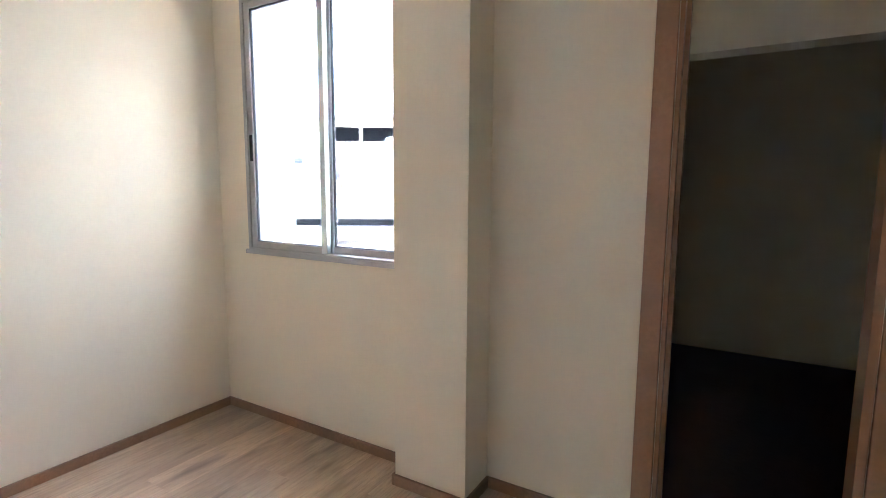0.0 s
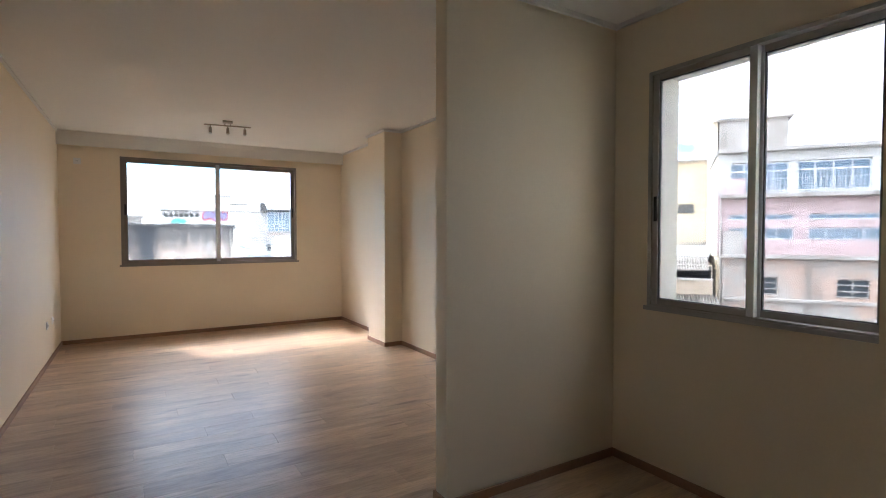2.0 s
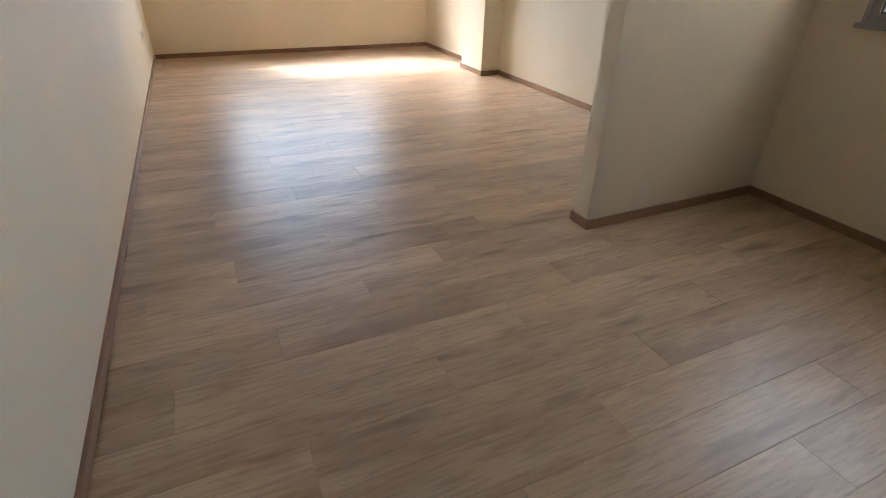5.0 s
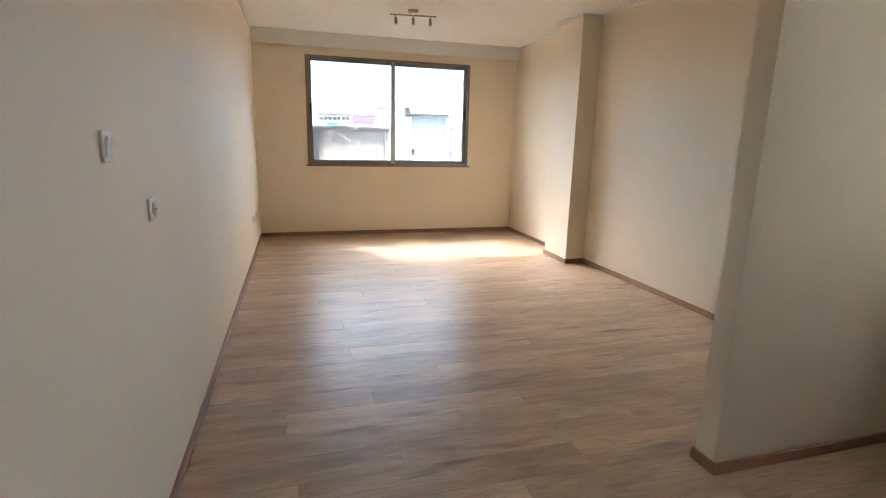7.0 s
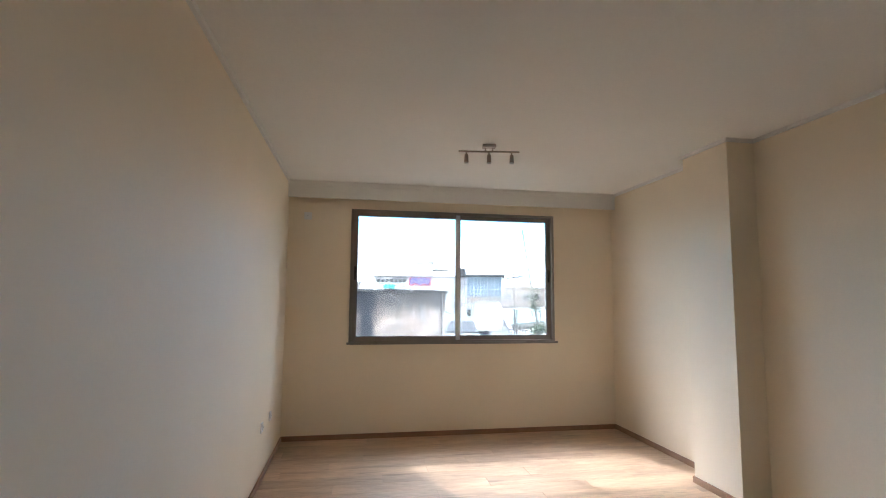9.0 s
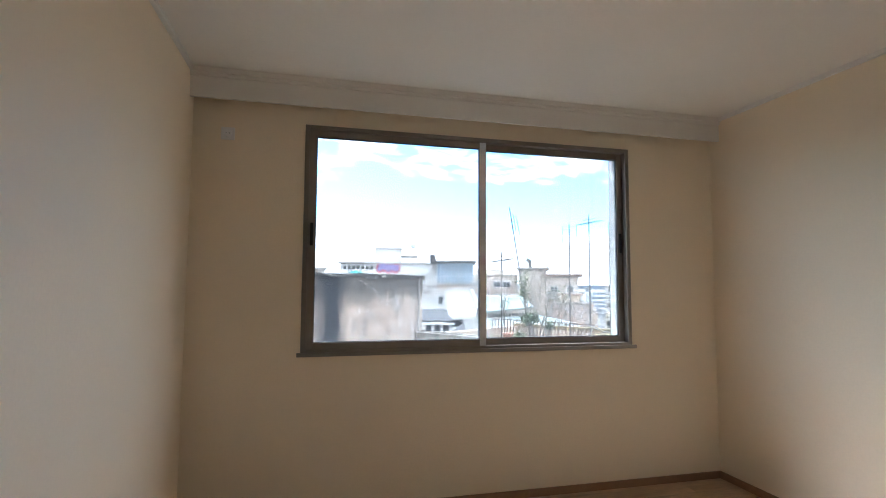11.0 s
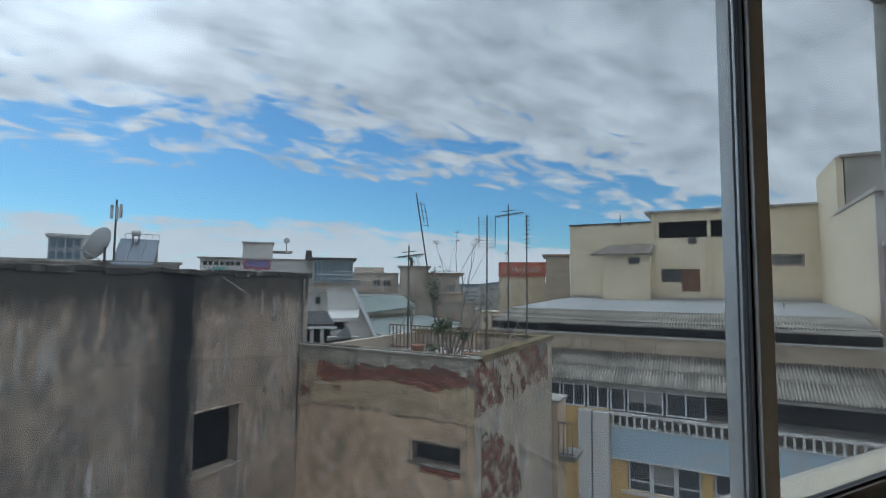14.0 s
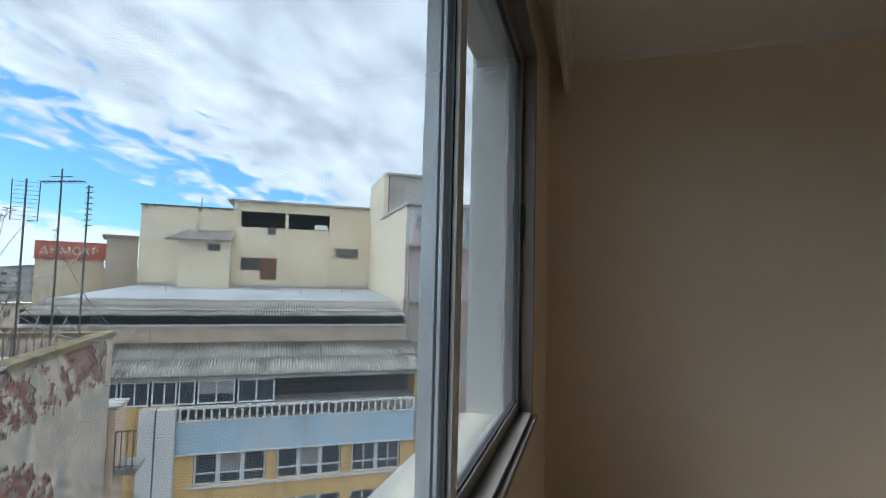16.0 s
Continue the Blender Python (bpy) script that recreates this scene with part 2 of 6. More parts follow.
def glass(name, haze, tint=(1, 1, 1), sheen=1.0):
    """Window glass: tinted, mirrors by its angle, with a thin film of dust that catches light and an added pale haze
    low down.
    """
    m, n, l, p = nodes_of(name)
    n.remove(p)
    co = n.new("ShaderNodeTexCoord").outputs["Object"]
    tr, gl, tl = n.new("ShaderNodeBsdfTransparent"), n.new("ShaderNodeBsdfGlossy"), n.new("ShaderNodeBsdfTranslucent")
    # the tint darkens what is seen through the pane
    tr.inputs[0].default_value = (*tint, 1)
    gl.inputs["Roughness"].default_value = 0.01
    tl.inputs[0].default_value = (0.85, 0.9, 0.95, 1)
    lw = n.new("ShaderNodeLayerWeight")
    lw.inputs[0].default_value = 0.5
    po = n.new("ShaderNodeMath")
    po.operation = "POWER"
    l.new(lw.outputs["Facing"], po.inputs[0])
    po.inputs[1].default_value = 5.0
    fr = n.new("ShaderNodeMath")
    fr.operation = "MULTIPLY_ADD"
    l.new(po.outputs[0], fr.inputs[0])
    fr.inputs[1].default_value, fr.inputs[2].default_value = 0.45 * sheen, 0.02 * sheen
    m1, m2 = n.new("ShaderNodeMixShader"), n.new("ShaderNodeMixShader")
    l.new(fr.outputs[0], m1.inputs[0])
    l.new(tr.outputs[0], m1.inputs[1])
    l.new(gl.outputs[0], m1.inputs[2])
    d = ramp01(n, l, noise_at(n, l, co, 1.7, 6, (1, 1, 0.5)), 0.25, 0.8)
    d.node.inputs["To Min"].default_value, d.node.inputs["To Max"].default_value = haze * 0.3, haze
    # added pale haze over the view, strongest towards the bottom of the pane
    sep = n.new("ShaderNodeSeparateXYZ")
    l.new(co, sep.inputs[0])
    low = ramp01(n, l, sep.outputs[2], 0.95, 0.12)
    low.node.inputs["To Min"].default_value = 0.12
    dust_veil = n.new("ShaderNodeMath")
    dust_veil.operation = "MULTIPLY"
    l.new(d, dust_veil.inputs[0])
    l.new(low, dust_veil.inputs[1])
    l.new(dust_veil.outputs[0], m2.inputs[0])
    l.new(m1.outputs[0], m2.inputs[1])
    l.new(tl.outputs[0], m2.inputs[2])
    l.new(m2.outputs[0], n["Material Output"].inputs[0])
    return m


M_WALL = mat("cream_paint", (0.892, 0.778, 0.598), 0.62, var=0.03, scale=1.2, fine=70, bump=0.08, depth=0.003)
M_CEIL = mat("ceiling_paint", (0.86, 0.84, 0.79), 0.75, var=0.03, scale=1.0, fine=60, bump=0.06, depth=0.003)
M_TRIM = mat("white_trim", (0.82, 0.80, 0.75), 0.55, var=0.03, scale=3, fine=60, bump=0.04, depth=0.002)
M_BASE = mat("baseboard_wood", (0.33, 0.185, 0.105), 0.42, var=0.22, scale=5, fine=60, bump=0.08, depth=0.001)
M_DOORW = mat("door_frame_wood", (0.38, 0.20, 0.11), 0.4, var=0.15, scale=6, fine=60, bump=0.08, depth=0.001)
M_FLOOR = wood_floor()
# plank joints, and the painted shade of the store room floor
M_UNDER = mat("joint_and_shade_dark", (0.07, 0.045, 0.03), 0.8)
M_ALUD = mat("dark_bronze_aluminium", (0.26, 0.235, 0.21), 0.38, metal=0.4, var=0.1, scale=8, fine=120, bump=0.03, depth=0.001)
# paler copy of the frame metal, with sky light put into the colour
M_ALUSKY = mat("skylit_aluminium", (0.70, 0.73, 0.75), 0.36, metal=0.35, var=0.08, scale=8, fine=120, bump=0.03, depth=0.001)
M_ALUS = mat("grey_aluminium", (0.44, 0.42, 0.40), 0.4, metal=0.35, var=0.08, scale=8, fine=120, bump=0.03, depth=0.001)
M_RUB = mat("black_gasket", (0.015, 0.015, 0.016), 0.6, var=0.1)
# panes greyed to hold down the bright outdoors against the room
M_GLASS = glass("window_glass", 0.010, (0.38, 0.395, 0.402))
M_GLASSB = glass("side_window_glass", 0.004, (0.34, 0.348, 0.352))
M_PLAST = mat("white_plastic", (0.82, 0.81, 0.78), 0.32, var=0.02, bump=0)
M_CHROME = mat("brushed_nickel", (0.42, 0.36, 0.30), 0.33, metal=0.9, var=0.06, bump=0.02)
M_LENS = mat("frosted_lens", (0.75, 0.75, 0.72), 0.5, var=0.02, bump=0)
M_OUTW = mat("outer_render_white", (0.72, 0.71, 0.67), 0.8, var=0.08, scale=3, fine=50, bump=0.2, streak=((0.42, 0.40, 0.36), 0.6, 0.85, 6))
M_SILL = mat("outer_sill_cream", (0.56, 0.515, 0.43), 0.75, var=0.12, scale=5, fine=40, bump=0.2, stain=((0.35, 0.31, 0.25), 0.55, 0.8, 5))
M_GREYW = weathered("stained_render", ((0.448, 0.336, 0.254), (0.582, 0.446, 0.341), (0.308, 0.25, 0.209)), (0.60, 0.54, 0.48), (0.78, 0.74, 0.69), crack=0.2, drips=0.8, chips=0.7, damp=(0.16, 0.14, 0.13))
M_PLASTER = weathered("old_plaster", ((0.648, 0.454, 0.296), (0.756, 0.535, 0.349), (0.464, 0.329, 0.213)), (0.76, 0.69, 0.62), (0.68, 0.60, 0.51), crack=0.3, drips=0.45, chips=0.75, damp=(0.30, 0.245, 0.19))
M_PLASTERY = weathered("yellowed_plaster", ((0.598, 0.448, 0.274), (0.506, 0.375, 0.23), (0.667, 0.526, 0.343)), (0.68, 0.62, 0.54), (0.33, 0.26, 0.18), crack=0.9, drips=0.4, chips=0.5, size=1.5, damp=(0.22, 0.165, 0.11))
M_BAND = weathered("grey_parapet_cement", ((0.345, 0.303, 0.24), (0.483, 0.424, 0.34), (0.23, 0.198, 0.15)), (0.52, 0.49, 0.44), (0.16, 0.14, 0.11), crack=0.4, drips=0.7, chips=0.4, size=2.0, damp=(0.10, 0.09, 0.07))
M_SIDEP = weathered("grey_side_plaster", ((0.508, 0.408, 0.308), (0.626, 0.5, 0.368), (0.4, 0.347, 0.294)), (0.62, 0.58, 0.54), (0.30, 0.25, 0.20), crack=0.9, drips=0.5, chips=0.6, damp=(0.24, 0.20, 0.17))
M_BRICK = mat("red_brick", (0.34, 0.10, 0.055), 0.92, var=0.5, scale=11, fine=60, bump=0.5, rnd=0.5, depth=0.01, stain=((0.10, 0.045, 0.035), 0.52, 0.66, 5), patch=((0.50, 0.22, 0.12), 0.56, 0.68, 8))
M_MORTAR = mat("mortar", (0.30, 0.215, 0.16), 0.95, var=0.35, scale=6, fine=50, bump=0.5)
M_COPING = mat("mossy_coping", (0.25, 0.185, 0.085), 0.95, var=0.35, scale=3, fine=30, bump=0.6, depth=0.02, patch=((0.10, 0.08, 0.035), 0.47, 0.58, 2.6), stain=((0.40, 0.30, 0.13), 0.57, 0.66, 4.0))
M_MOSS = mat("dark_moss", (0.31, 0.25, 0.17), 0.98, var=0.5, scale=9, fine=60, bump=0.8, depth=0.03, stain=((0.20, 0.165, 0.11), 0.53, 0.65, 7))
M_CAP = mat("pale_parapet_cap", (0.40, 0.36, 0.30), 0.9, var=0.3, scale=3, fine=30, bump=0.5, patch=((0.17, 0.145, 0.11), 0.48, 0.58, 2.2), stain=((0.52, 0.48, 0.42), 0.57, 0.66, 4.0))
M_DARKC = mat("black_coping", (0.085, 0.078, 0.07), 0.95, var=0.45, scale=2.5, fine=25, bump=0.6, stain=((0.27, 0.25, 0.22), 0.55, 0.68, 3.0))
# near-black without gloss: the shade of deep openings put into the colour
M_SHADE = mat("painted_shade", (0.007, 0.007, 0.008), 1.0, var=0.3, bump=0)
M_SHADE.node_tree.nodes["Principled BSDF"].inputs["Specular IOR Level"].default_value = 0.0
M_SHEET = mat("corrugated_fibre_cement", (0.40, 0.36, 0.305), 0.92, var=0.3, scale=0.9, fine=8, bump=0.3, patch=((0.45, 0.41, 0.35), 0.55, 0.65, 0.7), stain=((0.16, 0.14, 0.118), 0.50, 0.66, 0.8))
M_YELLOW = mat("ochre_paint", (0.72, 0.46, 0.16), 0.85, var=0.12, scale=0.6, fine=6, bump=0.2, streak=((0.34, 0.22, 0.10), 0.56, 0.76, 1.4))
M_BLUE = mat("pale_blue_paint", (0.44, 0.57, 0.66), 0.85, var=0.1, scale=0.5, fine=6, bump=0.2, patch=((0.50, 0.56, 0.60), 0.52, 0.62, 0.5), streak=((0.25, 0.21, 0.18), 0.57, 0.74, 1.4))
M_CREAMB = weathered("cream_render", ((0.80, 0.69, 0.50), (0.76, 0.645, 0.455), (0.82, 0.715, 0.54)), (0.52, 0.47, 0.39), (0.36, 0.30, 0.22), crack=0.35, drips=0.5, chips=0.35, size=0.5, bump=0.12, blots=0.2)
M_GREENR = mat("pale_green_roof", (0.23, 0.275, 0.25), 0.8, var=0.15, scale=0.6, fine=5, bump=0.2, patch=((0.30, 0.32, 0.30), 0.52, 0.62, 0.5), streak=((0.15, 0.16, 0.145), 0.56, 0.75, 1.0))
M_DARKR = mat("dark_roof_sheet", (0.06, 0.056, 0.054), 0.9, var=0.3, scale=2, fine=12, bump=0.2)
M_STAINR = mat("stained_lean_to", (0.20, 0.165, 0.135), 0.9, var=0.3, scale=1, fine=8, bump=0.3, patch=((0.34, 0.31, 0.28), 0.52, 0.62, 0.8))
M_ATTIC = weathered("stained_attic_wall", ((0.55, 0.443, 0.326), (0.638, 0.515, 0.372), (0.44, 0.345, 0.246)), (0.60, 0.54, 0.46), (0.22, 0.18, 0.14), crack=0.2, drips=0.7, chips=0.4, size=0.6, bump=0.2)
M_BEIGEL = mat("light_beige_render", (0.64, 0.56, 0.47), 0.9, var=0.16, scale=0.4, fine=4, bump=0.2, patch=((0.44, 0.37, 0.30), 0.5, 0.6, 0.25), streak=((0.32, 0.27, 0.22), 0.60, 0.8, 0.7))
M_RECESS = mat("recess_shade_blue", (0.28, 0.36, 0.45), 0.8, var=0.15, scale=0.2, fine=2, bump=0)
M_WIRE = mat("grey_cable", (0.30, 0.29, 0.27), 0.7, var=0.1, bump=0)
M_WHITEB = mat("white_render", (0.66, 0.64, 0.60), 0.9, var=0.1, scale=0.3, fine=4, bump=0.2, streak=((0.40, 0.38, 0.35), 0.62, 0.85, 0.7))
M_GREYB = mat("grey_render", (0.48, 0.445, 0.40), 0.9, var=0.22, scale=0.6, fine=5, bump=0.3, patch=((0.30, 0.275, 0.24), 0.50, 0.60, 0.5), streak=((0.16, 0.145, 0.125), 0.54, 0.70, 1.3))
M_BEIGEB = mat("beige_render", (0.54, 0.45, 0.34), 0.9, var=0.14, scale=0.4, fine=4, bump=0.2, streak=((0.30, 0.26, 0.21), 0.62, 0.85, 0.7))
M_PINK = mat("faded_pink_paint", (0.60, 0.455, 0.44), 0.9, var=0.14, scale=0.5, fine=5, bump=0.2, streak=((0.38, 0.30, 0.27), 0.6, 0.85, 0.8))
M_PEACH = mat("faded_peach_paint", (0.50, 0.36, 0.28), 0.9, var=0.16, scale=0.5, fine=5, bump=0.25, patch=((0.41, 0.375, 0.335), 0.42, 0.54, 0.35), streak=((0.24, 0.21, 0.18), 0.55, 0.72, 1.2))
M_ROOFW = mat("pale_roof_membrane", (0.38, 0.38, 0.375), 0.85, var=0.14, scale=0.4, fine=6, bump=0.2, patch=((0.27, 0.265, 0.255), 0.50, 0.62, 0.25), stain=((0.20, 0.195, 0.185), 0.60, 0.7, 0.5))
M_RUST = mat("rust_brown", (0.17, 0.085, 0.05), 0.85, var=0.3, scale=5, fine=40)
M_STEEL = mat("weathered_steel", (0.10, 0.095, 0.09), 0.6, metal=0.4, var=0.2, scale=8, bump=0.05)
M_WFRAME = mat("white_window_frame", (0.70, 0.71, 0.71), 0.5, var=0.06, bump=0.02)
M_WBAR = mat("white_bars", (0.66, 0.68, 0.70), 0.5, var=0.05, bump=0)
M_PANE = mat("far_pane", (0.028, 0.038, 0.045), 0.16, var=0.4, scale=0.8, bump=0)
# blue base colour stands in for the sky mirrored in these panes
M_PANESKY = mat("painted_sky_pane", (0.12, 0.20, 0.27), 0.1, var=0.3, scale=0.6, bump=0)
M_CURT = mat("net_curtain", (0.30, 0.29, 0.27), 0.8, var=0.15, scale=3, bump=0)
M_TILE = mat("old_roof_tiles", (0.30, 0.20, 0.15), 0.9, var=0.3, scale=2, fine=12, bump=0.4)
M_SIGN = mat("sign_red", (0.48, 0.125, 0.07), 0.6, var=0.12, scale=1, bump=0.05)
M_LETTER = mat("sign_letters", (0.70, 0.66, 0.55), 0.6, var=0.06, bump=0)
M_GRED = mat("graffiti_red", (0.50, 0.06, 0.09), 0.7, var=0.1, bump=0)
M_GVIO = mat("graffiti_violet", (0.25, 0.22, 0.40), 0.7, var=0.15, bump=0)
M_GCYAN = mat("graffiti_cyan", (0.10, 0.45, 0.42), 0.7, var=0.1, bump=0)
M_TERRA = mat("terracotta", (0.33, 0.15, 0.09), 0.8, var=0.15, scale=8)
M_BARK = mat("grey_bark", (0.20, 0.17, 0.14), 0.9, var=0.25, scale=12, fine=60)
M_LEAF = mat("leaf_green", (0.085, 0.125, 0.035), 0.6, var=0.35, scale=10, bump=0)
M_GROUND = mat("city_ground", (0.16, 0.155, 0.145), 0.9, var=0.25, scale=0.05, fine=1.0)
# blue-grey puts the haze of distance into the hills
M_HILL = mat("hazed_hills", (0.16, 0.20, 0.25), 1.0, var=0.2, scale=0.01, fine=0.1, bump=0)
M_SOLAR = mat("solar_collector", (0.22, 0.27, 0.34), 0.2, var=0.15, scale=2, bump=0)
M_DISH = mat("dish_grey", (0.55, 0.56, 0.57), 0.5, var=0.08, bump=0)


def soot_wall():
    """The stained render with a black run of soot from the coping down, a grimy stretch beside it and a ragged mossy head."""
    m = M_GREYW.copy()
    m.name = "stained_render_soot"
    n, l = m.node_tree.nodes, m.node_tree.links
    p = n["Principled BSDF"]
    col = p.inputs["Base Color"].links[0].from_socket
    co = n.new("ShaderNodeTexCoord").outputs["Object"]
    sep = n.new("ShaderNodeSeparateXYZ")
    l.new(co, sep.inputs[0])

    def calc(op, a, b, c=0.0):
        x = n.new("ShaderNodeMath")
        x.operation = op
        for i, v in enumerate((a, b, c)):
            if isinstance(v, (int, float)):
                x.inputs[i].default_value = v
            else:
                l.new(v, x.inputs[i])
        return x.outputs[0]

    along = calc("MULTIPLY_ADD", noise_at(n, l, co, 3.4, 9, (1, 1, 0.12), 0.72), 1.0, sep.outputs[1])
    head = calc("MULTIPLY_ADD", noise_at(n, l, co, 3.2, 7, (1, 1, 0.12), 0.7), 1.7, sep.outputs[2])
    runs = noise_at(n, l, co, 3.0, 7, (1, 1, 0.22), 0.7)
    grime = calc("MULTIPLY", ramp01(n, l, along, 7.05, 6.2), ramp01(n, l, runs, 0.34, 0.58))
    col = mixrgb(n, l, calc("MULTIPLY", grime, 0.5), col, (0.10, 0.095, 0.095))
    col = mixrgb(n, l, calc("MULTIPLY", ramp01(n, l, head, 18.72, 19.2), 0.88), col, (0.06, 0.056, 0.05))
    run = calc("MULTIPLY", ramp01(n, l, along, 6.0, 6.62), ramp01(n, l, along, 7.42, 7.0))
    col = mixrgb(n, l, calc("MULTIPLY", run, ramp01(n, l, runs, 0.20, 0.42)), col, (0.022, 0.022, 0.025))
    l.new(col, p.inputs["Base Color"])
    return m


M_SOOT = soot_wall()

# ---- builders ----
BASE = {}
GRID = pose(1.03, -0.18, -0.24, 0, 0, -56.25)
NEAR = pose(1.03, -0.18, -0.05, 0, 0, -56.25)


def thing(name, base, label, category, group="", frame_m=None, kind=""):
    """An empty at the base of a thing; its parts are given in the frame's own coordinates."""
    ob = new(name)
    ob.empty_display_size = 0.1
    ob.matrix_world = (frame_m or Matrix()) @ Matrix.Translation(base)
    BASE[ob.name] = Vector(base)
    return tagged(ob, label, category, group, kind)


def part(name, bm, material, parent, label="", smooth=False):
    """Links a bmesh as one mesh object under a thing or a part."""
    base = BASE[parent.name]
    bmesh.ops.translate(bm, verts=bm.verts, vec=-base)
    me = bpy.data.meshes.new(name)
    bm.to_mesh(me)
    bm.free()
    me.materials.append(material)
    if smooth:
        for f in me.polygons:
            f.use_smooth = True
    ob = new(name, me)
    ob.parent = parent
    BASE[ob.name] = base
    return tagged(ob, label)


def setting(name, bm, material, label="", matrix=None):
    """One piece of the setting."""
    me = bpy.data.meshes.new(name)
    bm.to_mesh(me)
    bm.free()
    me.materials.append(material)
    ob = new(name, me)
    if matrix:
        ob.matrix_world = matrix
    BASE[ob.name] = Vector((0, 0, 0))
    return tagged(ob, label, "", "", "structure")


def box(bm, x0, x1, y0, y1, z0, z1, bevel=0.0):
    vs = bmesh.ops.create_cube(bm, size=1.0)["verts"]
    for v in vs:
        v.co = Vector((x0 + (v.co.x + 0.5) * (x1 - x0), y0 + (v.co.y + 0.5) * (y1 - y0), z0 + (v.co.z + 0.5) * (z1 - z0)))
    if bevel:
        es = list({e for v in vs for e in v.link_edges})
        bmesh.ops.bevel(bm, geom=es, offset=bevel, segments=2, affect="EDGES", profile=0.6)
    return bm


def boxes(*rows, bevel=0.0):
    bm = bmesh.new()
    for r in rows:
        box(bm, *r, bevel=bevel)
    return bm


def tube(bm, p0, p1, r0, r1=None, seg=8):
    """A tapered rod between two points."""
    p0, p1 = Vector(p0), Vector(p1)
    d = p1 - p0
    m = Matrix.Translation((p0 + p1) / 2) @ d.to_track_quat("Z", "Y").to_matrix().to_4x4()
    bmesh.ops.create_cone(bm, cap_ends=True, segments=seg, radius1=r0, radius2=r0 if r1 is None else r1, depth=d.length, matrix=m)
    return bm


def quad(bm, *pts):
    return bm.faces.new([bm.verts.new(p) for p in pts])


def holed(a0, a1, z0, z1, d0, d1, holes, axis):
    """A wall from a0 to a1 along an axis and d0 to d1 across it, with rectangular holes (a, a, z, z) through it."""
    bm = bmesh.new()
    us = sorted({a0, a1, *[min(max(h[i], a0), a1) for h in holes for i in (0, 1)]})
    zs = sorted({z0, z1, *[min(max(h[i], z0), z1) for h in holes for i in (2, 3)]})

    def put(u, d, z):
        return (u, d, z) if axis == "x" else (d, u, z)

    def solid(i, j):
        if not (0 <= i < len(us) - 1 and 0 <= j < len(zs) - 1):
            return False
        u, z = (us[i] + us[i + 1]) / 2, (zs[j] + zs[j + 1]) / 2
        return not any(h[0] < u < h[1] and h[2] < z < h[3] for h in holes)

    for i in range(len(us) - 1):
        for j in range(len(zs) - 1):
            if not solid(i, j):
                continue
            u0, u1, w0, w1 = us[i], us[i + 1], zs[j], zs[j + 1]
            for d in (d0, d1):
                quad(bm, put(u0, d, w0), put(u1, d, w0), put(u1, d, w1), put(u0, d, w1))
            for di, dj, a, b in ((-1, 0, (u0, w0), (u0, w1)), (1, 0, (u1, w0), (u1, w1)), (0, -1, (u0, w0), (u1, w0)), (0, 1, (u0, w1), (u1, w1))):
                if not solid(i + di, j + dj):
                    quad(bm, put(a[0], d0, a[1]), put(b[0], d0, b[1]), put(b[0], d1, b[1]), put(a[0], d1, a[1]))
    bmesh.ops.remove_doubles(bm, verts=bm.verts, dist=1e-5)
    bmesh.ops.recalc_face_normals(bm, faces=bm.faces)
    return bm


# ---- the flat: walls, ceiling ----
H = 2.795
FLOOR = -0.02
W = 3.86
WIN = (0.688, 3.10, 1.008, 2.515)      # main window opening: x, x, z, z
WIN2 = (-7.455, -6.28, 1.0, 2.425)  # side window opening: y, y, z, z
DOOR = (-9.19, -8.555, FLOOR, 2.42)

setting("wall_north", holed(-0.2, 4.1, -0.2, H + 0.2, 0.0, 0.25, [WIN], "x"), M_WALL, "cream painted wall around the large window")
setting("wall_west", boxes((-0.2, 0.0, -10.4, 0.0, -0.2, H + 0.2)), M_WALL, "long cream painted wall with switches")
setting("wall_east", boxes((W, 4.1, -5.90, 0.0, -0.2, H + 0.2)), M_WALL, "cream painted wall with a pilaster")
setting("wall_partition", boxes((2.265, 4.1, -6.01, -5.90, -0.2, H + 0.2)), M_WALL, "short cream partition wall that ends free")
setting("wall_alcove", holed(-7.46, -6.02, -0.2, H + 0.2, 3.555, 3.82, [(WIN2[0], WIN2[1], WIN2[2], WIN2[3])], "y"), M_WALL, "cream painted wall around the side window")
setting("wall_pillar", boxes((3.395, 3.82, -7.835, -7.46, -0.2, H + 0.2)), M_WALL, "cream painted square pillar by the side window")
setting("wall_door", holed(-10.4, -7.835, -0.2, H + 0.2, 3.61, 3.73, [(DOOR[0], DOOR[1], -0.2, DOOR[3])], "y"), M_WALL, "cream painted wall with a doorway")
setting("wall_south", boxes((-0.2, 3.73, -10.6, -10.4, -0.2, H + 0.2)), M_WALL, "plain cream painted wall")
setting("wall_pilaster", boxes((3.615, W, -2.30, -1.76, -0.1, H)), M_WALL, "cream painted pilaster on the long wall")
setting("ceiling", boxes((-0.2, 4.1, -10.6, 0.0, H, H + 0.15)), M_CEIL, "smooth off-white ceiling")
# dark store room behind the doorway
setting("wall_store_back", boxes((6.5, 6.6, -10.4, -7.84, -0.2, H)), M_WALL, "unlit wall of the store room")
setting("wall_store_side", boxes((3.82, 6.5, -7.94, -7.84, -0.2, H)), M_WALL, "unlit side wall of the store room")
setting("wall_store_end", boxes((3.73, 6.6, -10.5, -10.4, -0.2, H)), M_WALL, "unlit end wall of the store room")
setting("ceiling_store", boxes((3.73, 6.6, -10.4, -7.84, H, H + 0.15)), M_CEIL, "ceiling of the store room")
setting("wall_store_lintel", boxes((4.35, 4.5, -10.4, -7.94, 2.02, H)), M_WALL, "dropped beam across the store room")
